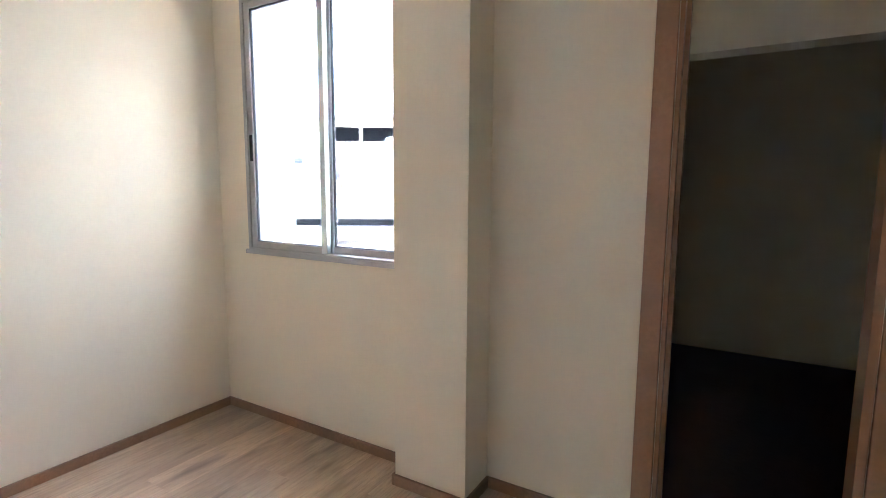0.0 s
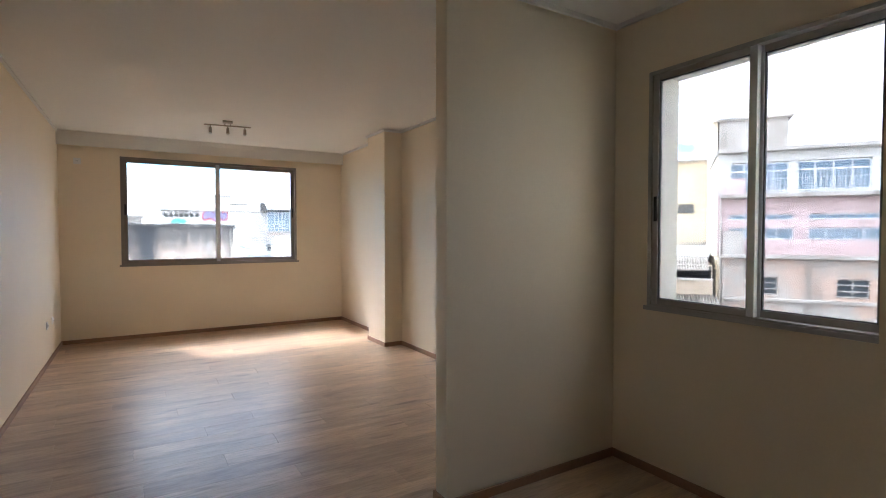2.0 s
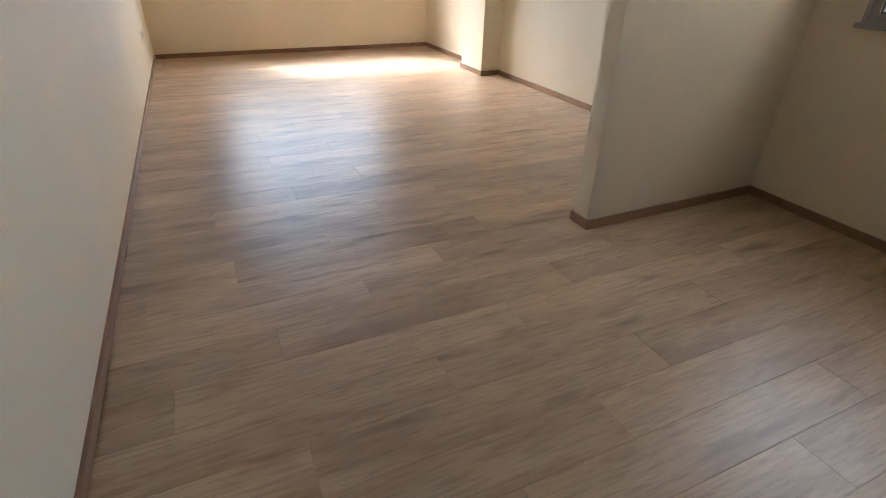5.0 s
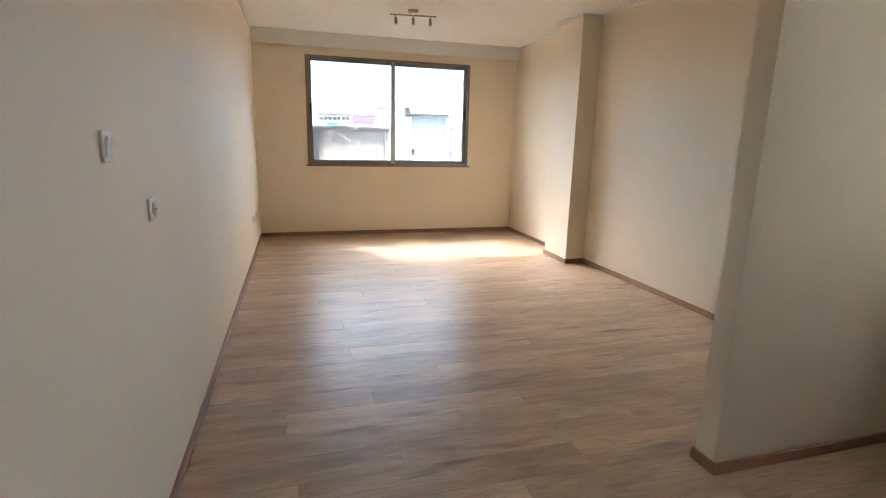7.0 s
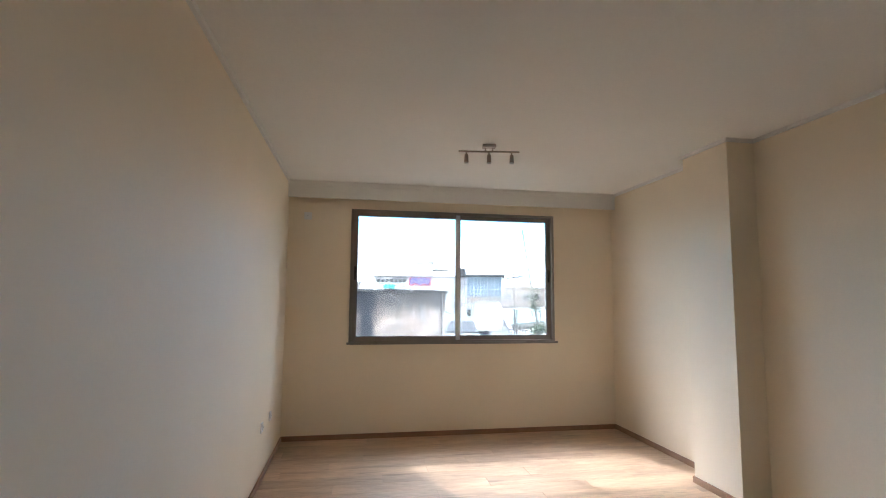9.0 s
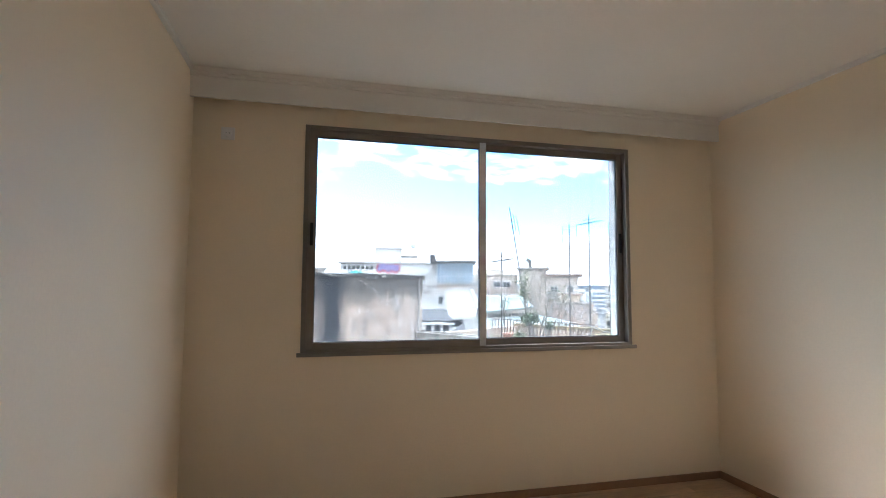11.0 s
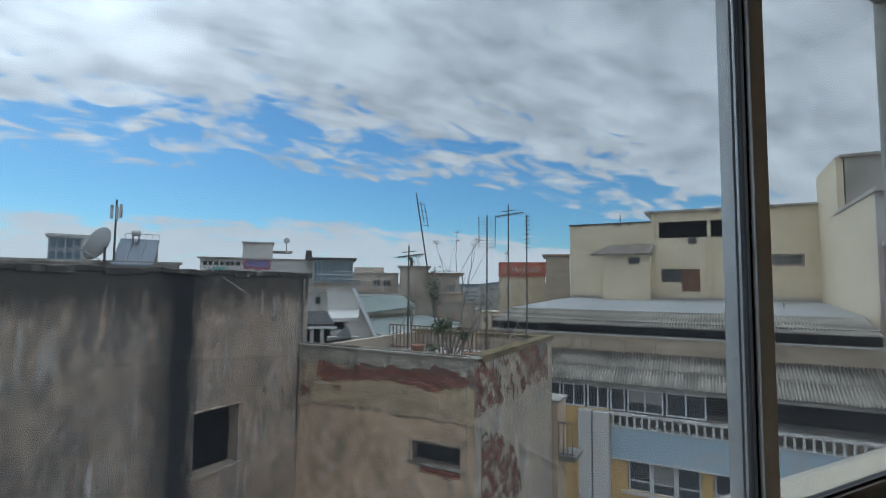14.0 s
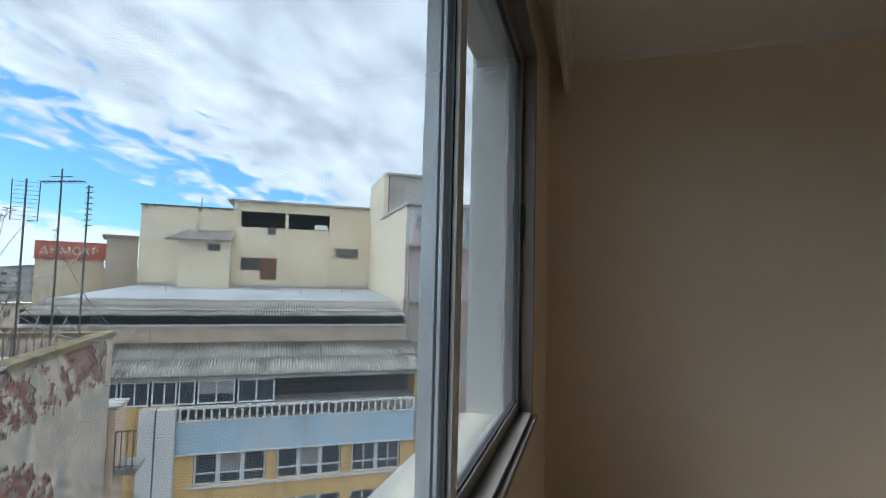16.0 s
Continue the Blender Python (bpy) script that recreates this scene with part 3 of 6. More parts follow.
# the dimness of the room is put into this floor colour
setting("floor_store", boxes((3.73, 6.6, -10.4, -7.84, -0.2, FLOOR - 0.004)), M_UNDER, "floor of the store room, shade put into its near-black brown")
# the mass of the building below and beside
setting("wall_outer_block", boxes((-8.0, 4.1, -16.0, 0.2, -17.0, -0.25)), M_OUTW, "plain storeys below the flat")
setting("wall_outer_jamb", boxes((W + 0.252, 4.35, -5.8, 0.25, -17.0, 3.2)), M_OUTW, "white outer wall of the building")

# unseen slab jutting over one end of the window, sized to trim the sun patch
setting("wall_unseen_slab", boxes((-0.2, 2.45, 0.252, 0.88, 2.92, 3.1), bevel=0.02), M_OUTW, "unseen white slab above the window, trims the sun patch")
# pelmet board above the window, with a small cove
bm = boxes((0.0, W, -0.105, -0.087, 2.61, H))
box(bm, 0.0, W, -0.13, -0.105, 2.76, H)
box(bm, 0.0, W, -0.117, -0.105, 2.74, 2.76)
setting("trim_pelmet", bm, M_TRIM, "white pelmet board above the window, open behind")


def cornice(name, x0, x1, y0, y1):
    bm = boxes((x0, x1, y0, y1, H - 0.028, H))
    setting(name, bm, M_TRIM, "thin white cornice strip")


cornice("trim_cornice_1", 0.0, 0.022, -10.4, -0.13)
cornice("trim_cornice_2", W - 0.022, W, -1.738, -0.13)
cornice("trim_cornice_3", 3.593, 3.615, -2.322, -1.738)
cornice("trim_cornice_4", 3.615, W, -2.322, -2.30)
cornice("trim_cornice_5", 3.615, W, -1.76, -1.738)
cornice("trim_cornice_6", W - 0.022, W, -5.90, -2.322)
cornice("trim_cornice_7", 3.533, 3.555, -7.46, -6.02)
cornice("trim_cornice_8", 2.265, 3.533, -6.042, -6.02)
cornice("trim_cornice_9", 3.373, 3.395, -7.857, -7.438)
cornice("trim_cornice_10", 2.243, 2.265, -6.042, -5.878)


def skirting(name, x0, x1, y0, y1, h=0.054):
    bm = boxes((x0, x1, y0, y1, FLOOR, FLOOR + h), bevel=0.004)
    setting(name, bm, M_BASE, "brown wooden baseboard")


T = 0.014
for i, r in enumerate([
    (0.0, T, -10.4, -T), (0.0, W, -T, 0.0), (W - T, W, -1.76 + T, -T), (3.615 - T, W, -1.76, -1.76 + T),
    (3.615 - T, 3.615, -2.30, -1.76), (3.615 - T, W, -2.30 - T, -2.30), (W - T, W, -5.90, -2.30 - T),
    (2.265 - T, W - T, -5.90, -5.90 + T), (2.265 - T, 2.265, -6.02 - T, -5.90), (2.265, 3.555, -6.02 - T, -6.02),
    (3.555 - T, 3.555, -7.46 + T, -6.02 - T), (3.395 - T, 3.555, -7.46, -7.46 + T), (3.395 - T, 3.395, -7.835 - T, -7.46),
    (3.395, 3.61, -7.835 - T, -7.835), (3.61 - T, 3.61, -8.48, -7.835 - T), (3.61 - T, 3.61, -10.4, -9.265), (T, 3.61 - T, -10.4, -10.4 + T),
]):
    skirting("baseboard_%d" % (i + 1), *r)

# door lining and casings of the store room
bm = boxes((3.588, 3.61, DOOR[1], DOOR[1] + 0.075, FLOOR, DOOR[3] + 0.075), bevel=0.005)
box(bm, 3.588, 3.61, DOOR[0] - 0.075, DOOR[0], FLOOR, DOOR[3] + 0.075, bevel=0.005)
box(bm, 3.588, 3.61, DOOR[0], DOOR[1], DOOR[3], DOOR[3] + 0.075, bevel=0.005)
door = setting("door_1", bm, M_DOORW, "reddish brown wooden door frame, open to a dark room")
bm = boxes((3.596, 3.734, DOOR[1] - 0.018, DOOR[1] - 0.003, FLOOR, DOOR[3]), (3.64, 3.67, DOOR[1] - 0.033, DOOR[1] - 0.018, FLOOR, DOOR[3]),
           (3.596, 3.744, DOOR[0] + 0.003, DOOR[0] + 0.03, FLOOR, DOOR[3]), (3.596, 3.744, DOOR[0] + 0.03, DOOR[1] - 0.03, DOOR[3] - 0.03, DOOR[3] - 0.003))
part("lining", bm, M_DOORW, door, "rebated wooden lining")


# ---- windows ----
def sliding_window(name, w, h, matrix, label, latch_z, rim=0.036, rail=0.052, mid=None, sill_out=0.03, pane_mat=None, metal=None):
    """Two-leaf sliding window: local x along the wall, y outwards, z up; the left leaf runs on the room side."""
    mid, metal = mid or w * 0.515, metal or M_ALUD
    bm = boxes((0, rim, -0.014, 0.10, 0, h), (w - rim, w, -0.014, 0.10, 0, h), (rim, w - rim, -0.014, 0.10, 0, rim), (rim, w - rim, -0.014, 0.10, h - rim, h), bevel=0.003)
    win = setting(name, bm, metal, label, matrix)

    def leaf(x0, x1, y0, y1, label2):
        z0, z1 = rim - 0.003, h - rim + 0.003
        outer, inner = ((x0, x0 + rail), (x1 - rail, x1)) if y0 < 0.02 else ((x1 - rail, x1), (x0, x0 + rail))
        b = boxes((*outer, y0, y1, z0, z1), (x0 + rail, x1 - rail, y0 + 0.001, y1 - 0.001, z0, z0 + rail), (x0 + rail, x1 - rail, y0 + 0.001, y1 - 0.001, z1 - rail, z1), bevel=0.002)
        sash = part("sash", b, metal, win, label2)
        # stile takes the lighter copy, as if lit by the sky
        part("meeting_stile", boxes((*inner, y0, y1, z0, z1), bevel=0.002), M_ALUSKY, sash, "meeting stile, sky light put into its pale grey")
        yc = (y0 + y1) / 2
        g = boxes((x0 + rail - 0.004, x1 - rail + 0.004, yc - 0.003, yc + 0.003, z0 + rail - 0.004, z1 - rail + 0.004))
        pane = part("pane", g, pane_mat or M_GLASS, sash, "slightly dusty tinted glass pane, pale haze built in low down")
        pane.visible_shadow = pane_mat is not None
        a0, a1, c0, c1 = x0 + rail, x1 - rail, z0 + rail, z1 - rail
        s = boxes((a0, a0 + 0.006, yc - 0.008, yc + 0.008, c0, c1), (a1 - 0.006, a1, yc - 0.008, yc + 0.008, c0, c1), (a0 + 0.006, a1 - 0.006, yc - 0.008, yc + 0.008, c0, c0 + 0.006), (a0 + 0.006, a1 - 0.006, yc - 0.008, yc + 0.008, c1 - 0.006, c1))
        part("gasket", s, M_RUB, sash, "black rubber glazing seal")
        return sash

    s1 = leaf(rim, mid + rail / 2, -0.004, 0.030, "inner sliding sash of bronze aluminium")
    s2 = leaf(mid - rail / 2 + 0.012, w - rim, 0.036, 0.068, "outer sliding sash of bronze aluminium")
    part("latch", boxes((rim + 0.014, rim + 0.034, -0.011, 0.002, latch_z - 0.075, latch_z + 0.075), bevel=0.003), M_RUB, s1, "recessed black latch")
    part("latch", boxes((w - rim - 0.034, w - rim - 0.014, 0.028, 0.041, latch_z - 0.075, latch_z + 0.075), bevel=0.003), M_RUB, s2, "recessed black latch")
    part("brush_seal", boxes((mid - rail / 2 + 0.002, mid + rail / 2 - 0.004, 0.0305, 0.0355, rim + 0.01, h - rim - 0.01)), M_RUB, win, "black brush seal between the sashes")
    part("inner_sill", boxes((-0.022, w + 0.03, -sill_out, -0.0145, -0.014, 0.012), bevel=0.004), metal, win, "narrow bronze sill strip")
    return win


sliding_window("window_1", WIN[1] - WIN[0], WIN[3] - WIN[2], pose(WIN[0], 0.0, WIN[2]), "wide bronze aluminium sliding window, closed", 0.78, rim=0.03, rail=0.046, mid=1.234)
sliding_window("window_2", WIN2[1] - WIN2[0], WIN2[3] - WIN2[2], pose(3.555, WIN2[1], WIN2[2], 0, 0, -90), "smaller grey aluminium sliding window, closed", 0.60, rim=0.024, rail=0.038, mid=0.602, sill_out=0.0165, pane_mat=M_GLASSB, metal=M_ALUS)

# white reveals and the sloping outer sill of the main window
bm = boxes((WIN[0] - 0.03, WIN[0] - 0.002, 0.2505, 0.262, 0.93, 2.6), (WIN[1] + 0.002, WIN[1] + 0.03, 0.2505, 0.262, 0.93, 2.6))
box(bm, WIN[0] + 0.0, WIN[0] + 0.012, 0.102, 0.25, WIN[2], WIN[3])
box(bm, WIN[1] - 0.012, WIN[1], 0.102, 0.25, WIN[2], WIN[3])
box(bm, WIN[0] + 0.012, WIN[1] - 0.012, 0.102, 0.25, WIN[3] - 0.012, WIN[3])
setting("trim_reveal_1", bm, M_OUTW, "white rendered reveal outside the window")
bm = bmesh.new()
quad(bm, (0.60, 0.103, 1.022), (3.20, 0.103, 1.022), (3.20, 0.335, 0.965), (0.60, 0.335, 0.965))
ex = bmesh.ops.extrude_face_region(bm, geom=bm.faces[:])
bmesh.ops.translate(bm, verts=[v for v in ex["geom"] if isinstance(v, bmesh.types.BMVert)], vec=(0, 0, -0.06))
bmesh.ops.recalc_face_normals(bm, faces=bm.faces)
setting("trim_outer_sill_1", bm, M_SILL, "weathered cream outer window sill")
bm = boxes((3.657, 3.82, WIN2[1] - 0.012, WIN2[1], WIN2[2], WIN2[3]), (3.657, 3.82, WIN2[0], WIN2[0] + 0.012, WIN2[2], WIN2[3]))
box(bm, 3.657, 3.82, WIN2[0] + 0.012, WIN2[1] - 0.012, WIN2[3] - 0.012, WIN2[3])
setting("trim_reveal_2", bm, M_OUTW, "white rendered reveal outside the side window")
setting("trim_outer_sill_2", boxes((3.657, 3.90, WIN2[0] + 0.012, WIN2[1] - 0.012, WIN2[2] - 0.04, WIN2[2] + 0.008)), M_SILL, "weathered cream outer window sill")


# ---- fittings ----
def socket(x, y, z, turn, group="wall sockets"):
    fm = pose(x, y, z, 0, 0, turn)
    ob = thing("wall_socket", (0, 0, 0), "white plastic wall socket on the cream wall", "socket", group, fm)
    part("plate", boxes((-0.041, 0.041, -0.011, 0, -0.041, 0.041), bevel=0.005), M_PLAST, ob)
    bm = bmesh.new()
    bmesh.ops.create_cone(bm, cap_ends=True, segments=24, radius1=0.024, radius2=0.022, depth=0.008, matrix=Matrix.Translation((0, -0.013, 0)) @ Matrix.Rotation(radians(90), 4, "X"))
    part("insert", bm, M_PLAST, ob, "round recessed insert")
    for dx in (-0.0095, 0.0095):
        bm = bmesh.new()
        bmesh.ops.create_cone(bm, cap_ends=True, segments=10, radius1=0.0026, radius2=0.0026, depth=0.002, matrix=Matrix.Translation((dx, -0.018, 0)) @ Matrix.Rotation(radians(90), 4, "X"))
        part("pin_hole", bm, M_RUB, ob, "dark pin hole")


def switch(x, y, z, turn):
    ob = thing("light_switch", (0, 0, 0), "white plastic double light switch on the wall", "switch", "", pose(x, y, z, 0, 0, turn))
    part("plate", boxes((-0.041, 0.041, -0.010, 0, -0.045, 0.045), bevel=0.005), M_PLAST, ob)
    for x0, x1 in ((-0.029, -0.001), (0.001, 0.029)):
        bm = boxes((x0, x1, -0.017, -0.009, -0.030, 0.030), bevel=0.002)
        for v in bm.verts:
            v.co.y -= 0.004 * (v.co.z / 0.03)
        part("rocker", bm, M_PLAST, ob, "tilted white rocker")


switch(0.0, -5.925, 1.37, 90)
socket(0.0, -5.53, 1.138, 90)
socket(0.0, -1.22, 0.427, 90)
socket(0.0, -0.80, 0.427, 90)
socket(0.21, 0.0, 2.418, 0)


def spot_bar(x, y, turn):
    ob = thing("ceiling_spotlight", (0, 0, 0), "brushed metal ceiling bar with three unlit spots", "lamp", "", pose(x, y, H, 0, 0, turn))
    part("ceiling_plate", boxes((-0.055, 0.055, -0.035, 0.035, -0.026, 0), bevel=0.005), M_CHROME, ob)
    bm = tube(bmesh.new(), (-0.03, 0, -0.025), (-0.03, 0, -0.055), 0.005)
    part("stem", bm, M_CHROME, ob)
    bm = tube(bmesh.new(), (0.03, 0, -0.025), (0.03, 0, -0.055), 0.005)
    part("stem", bm, M_CHROME, ob)
    part("bar", tube(bmesh.new(), (-0.255, 0, -0.058), (0.255, 0, -0.058), 0.0075, seg=12), M_CHROME, ob)
    for dx in (-0.19, 0.0, 0.19):
        part("arm", tube(bmesh.new(), (dx, 0, -0.060), (dx, 0, -0.085), 0.006), M_CHROME, ob)
        bm = tube(bmesh.new(), (dx, 0, -0.150), (dx, 0, -0.085), 0.0185, 0.015, seg=16)
        head = part("spot_head", bm, M_CHROME, ob)
        part("lens", tube(bmesh.new(), (dx, 0, -0.163), (dx, 0, -0.1495), 0.0155, 0.0165, seg=16), M_LENS, head, "frosted lens of the spot")


spot_bar(1.82, -1.76, -8)


# ---- outdoors, in the street grid: x to the side, y away, z up ----
def polar(az, d):
    """Grid coordinates of a bearing from the window and a distance."""
    return d * math.sin(radians(az - 56)), d * math.cos(radians(az - 56))


def outside(name, base, label, category, group=""):
    return thing(name, base, label, category, group, NEAR if base[1] < 16 else GRID)


def window_in(parent, x0, x1, z0, z1, y, cols=2, rows=1, frame_mat=None, pane_mat=None, t=0.06, bars=0, label=""):
    """A window set into a facade that faces -y: frame with mullions, panes, optional bars."""
    fm = frame_mat or M_WFRAME
    rows_ = [(x0, x0 + t, y, y + 0.07, z0, z1), (x1 - t, x1, y, y + 0.07, z0, z1), (x0 + t, x1 - t, y, y + 0.07, z0, z0 + t), (x0 + t, x1 - t, y, y + 0.07, z1 - t, z1)]
    for i in range(1, cols):
        x = x0 + (x1 - x0) * i / cols
        rows_.append((x - t / 2, x + t / 2, y + 0.002, y + 0.068, z0 + t, z1 - t))
    for i in range(1, rows):
        z = z0 + (z1 - z0) * i / rows
        rows_.append((x0 + t, x1 - t, y + 0.004, y + 0.066, z - t / 2, z + t / 2))
    w = part("window", boxes(*rows_), fm, parent, label)
    part("pane", boxes((x0 + t * 0.5, x1 - t * 0.5, y + 0.03, y + 0.045, z0 + t * 0.5, z1 - t * 0.5)), pane_mat or M_PANE, w)
    if bars:
        bm = bmesh.new()
        for i in range(1, bars):
            x = x0 + (x1 - x0) * i / bars
            box(bm, x - 0.015, x + 0.015, y - 0.06, y - 0.03, z0, z1)
        box(bm, x0, x1, y - 0.07, y - 0.02, z0 + (z1 - z0) * 0.1, z0 + (z1 - z0) * 0.1 + 0.04)
        part("bars", bm, M_WBAR, w, "white painted window bars")
    return w


def railing(parent, x0, x1, y, z0, z1, step=0.16, r=0.012, mat_=None):
    bm = boxes((x0, x1, y - 0.02, y + 0.02, z1 - 0.03, z1), (x0, x1, y - 0.015, y + 0.015, z0 + 0.06, z0 + 0.09))
    x = x0
    while x <= x1:
        box(bm, x - r, x + r, y - r, y + r, z0, z1 - 0.03)
        x += step
    return part("railing", bm, mat_ or M_STEEL, parent)


def corrugated(x0, x1, y0, z0, y1, z1, pitch=0.19, amp=0.078, seed=1):
    """A ribbed sheet roof that rises from y0, z0 to y1, z1, in overlapping rows."""
    bm = bmesh.new()
    n = int((x1 - x0) / pitch) * 6
    rng = random.Random(seed)
    rows_ = max(2, int((y1 - y0) / 1.6))
    for r in range(rows_):
        f0, f1 = r / rows_, min(1.0, (r + 1.06) / rows_)
        ups = []
        for f in (f0, f1):
            ups.append([bm.verts.new((x0 + (x1 - x0) * i / n, y0 + (y1 - y0) * f, z0 + (z1 - z0) * f + (0.03 if f == f0 else 0.0) + amp * math.cos(2 * math.pi * i / 6) + 0.012 * math.sin(i * 0.05 + r))) for i in range(n + 1)])
        for i in range(n):
            bm.faces.new((ups[0][i], ups[0][i + 1], ups[1][i + 1], ups[1][i]))
    ex = bmesh.ops.extrude_face_region(bm, geom=bm.faces[:])
    bmesh.ops.translate(bm, verts=[v for v in ex["geom"] if isinstance(v, bmesh.types.BMVert)], vec=(0, 0, -0.02))
    bmesh.ops.recalc_face_normals(bm, faces=bm.faces)
    return bm


GZ = -17.0
bm = bmesh.new()
quad(bm, (-2500, -2500, GZ), (2500, -2500, GZ), (2500, 2500, GZ), (-2500, 2500, GZ))
setting("ground", bm, M_GROUND, "grey city ground far below")


# -- the stained tall wall on the near side --
def stained_building():
    ob = outside("stained_building", (-9.24, 0, GZ), "grey rendered building, blind wall streaked with soot", "building")
    # its own coordinates run along the wall so that the soot run can be placed
    part("wall", holed(-8.0, 9.9, GZ, 1.78, -9.55, -9.24, [(6.68, 7.79, -2.40, -1.12)], "y"), M_SOOT, ob, "blind grey wall with a black soot run")
    part("body", boxes((-22, -10.4, -8.0, 9.9, GZ, 1.60)), M_GREYW, ob)
    bm = bmesh.new()
    rng = random.Random(3)
    y = -8.0
    while y < 9.93:
        d = rng.uniform(0.12, 0.45)
        e = min(y + d, 9.96)
        box(bm, -9.62, -9.24 + rng.uniform(0.03, 0.09), y, e, 1.75 + rng.uniform(-0.05, 0.02), 1.85 + rng.uniform(-0.02, 0.02), bevel=0.02)
        y = e
    box(bm, -22.0, -9.62, 9.6, 9.93, 1.6, 1.86)
    part("coping", bm, M_DARKC, ob, "blackened crumbling coping")
    # black block fills the hole in place of real shade
    hole = part("opening_shade", boxes((-10.39, -9.56, 6.6, 7.85, -2.48, -1.05)), M_SHADE, ob, "black block painting the shade in an unglazed window opening")
    part("lintel", boxes((-9.26, -9.19, 6.64, 7.83, -1.125, -1.09), bevel=0.01), M_GREYW, ob, "thin worn window lintel")
    part("sill", boxes((-9.26, -9.17, 6.62, 7.88, -2.46, -2.395), bevel=0.01), M_GREYW, ob, "thin worn window sill")
    bm = bmesh.new()
    tube(bm, (-9.2, 9.7, 1.7), (-9.18, 9.72, -6), 0.03)
    part("downpipe", bm, M_GREYB, ob)
    for yy, zz in ((8.75, 0.75), (8.55, -0.95)):
        bm = bmesh.new()
        bmesh.ops.create_cone(bm, cap_ends=True, segments=20, radius1=0.085, radius2=0.07, depth=0.03, matrix=Matrix.Translation((-9.23, yy, zz)) @ Matrix.Rotation(radians(90), 4, "Y"))
        part("anchor_plate", bm, M_CAP, ob, "pale round plaster anchor plate")
    bm = tube(bmesh.new(), (-9.3, 6.9, 1.9), (-9.1, 7.9, 1.28), 0.012, seg=6)
    part("loose_pipe", bm, M_GREYB, ob, "loose pipe hanging over the edge")


stained_building()


# -- the brick building with the terrace --
BX0, BX1, BY0, BY1, BTOP = -9.22, -4.24, 9.62, 15.35, 0.03


def spalled(u0, u1, z0, z1, keep, cell=0.05):
    """A plaster sheet in (u, z) cells; keep(u, z) says where it still holds."""
    nu, nz = int((u1 - u0) / cell), int((z1 - z0) / cell)
    return [(u0 + i * cell, z0 + j * cell) for i in range(nu + 1) for j in range(nz + 1) if keep(u0 + (i + 0.5) * cell, z0 + (j + 0.5) * cell)], cell


def bare_front(u, z):
    """Where plaster is gone on the front: a ragged band below the coping."""
    k = noise.noise((u * 1.3, z * 3.0, 1.7)) * 0.16 + noise.noise((u * 5.1, z * 7.0, 4.2)) * 0.07
    mid = -0.62 + (u + 8.5) * 0.03
    side = noise.noise((0.0, z * 4.0, 8.0)) * 0.2
    band = abs(z - mid) + k < 0.17 + 0.05 * (u + 9.2) / 5 and u > BX0 + 0.6 + side and u < BX1
    end = BX0 + 0.05 < u < BX0 + 0.24 + side and -1.3 < z < -1.02
    speck = noise.noise((u * 3.1, z * 4.5, 6.4)) > 0.52 and -1.05 < z < -0.75
    return band or end or speck


def bare_side(v, z):
    k = noise.noise((v * 1.5, z * 1.6, 9.1)) * 0.5 + noise.noise((v * 4.4, z * 4.9, 3.3)) * 0.28
    up = abs(z + 0.66) < 0.52 + k * 0.5 and noise.noise((v * 2.6 + z * 1.5, z * 2.4, 2.2)) + noise.noise((v * 7.0, z * 8.0, 6.1)) * 0.6 > -0.10 and v < 14.9
    q = noise.noise((v * 0.9, z * 0.8, 5.5)) * 0.9
    low = v < 12.3 + q and v > 9.95 and z < -1.6 - (v - 10) * 0.36 + k * 0.9 and k > -0.22 and noise.noise((v * 3.5 - z, z * 6.0, 12.5)) + noise.noise((v * 9.0, z * 11.0, 1.5)) * 0.5 > -0.30
    return up or low


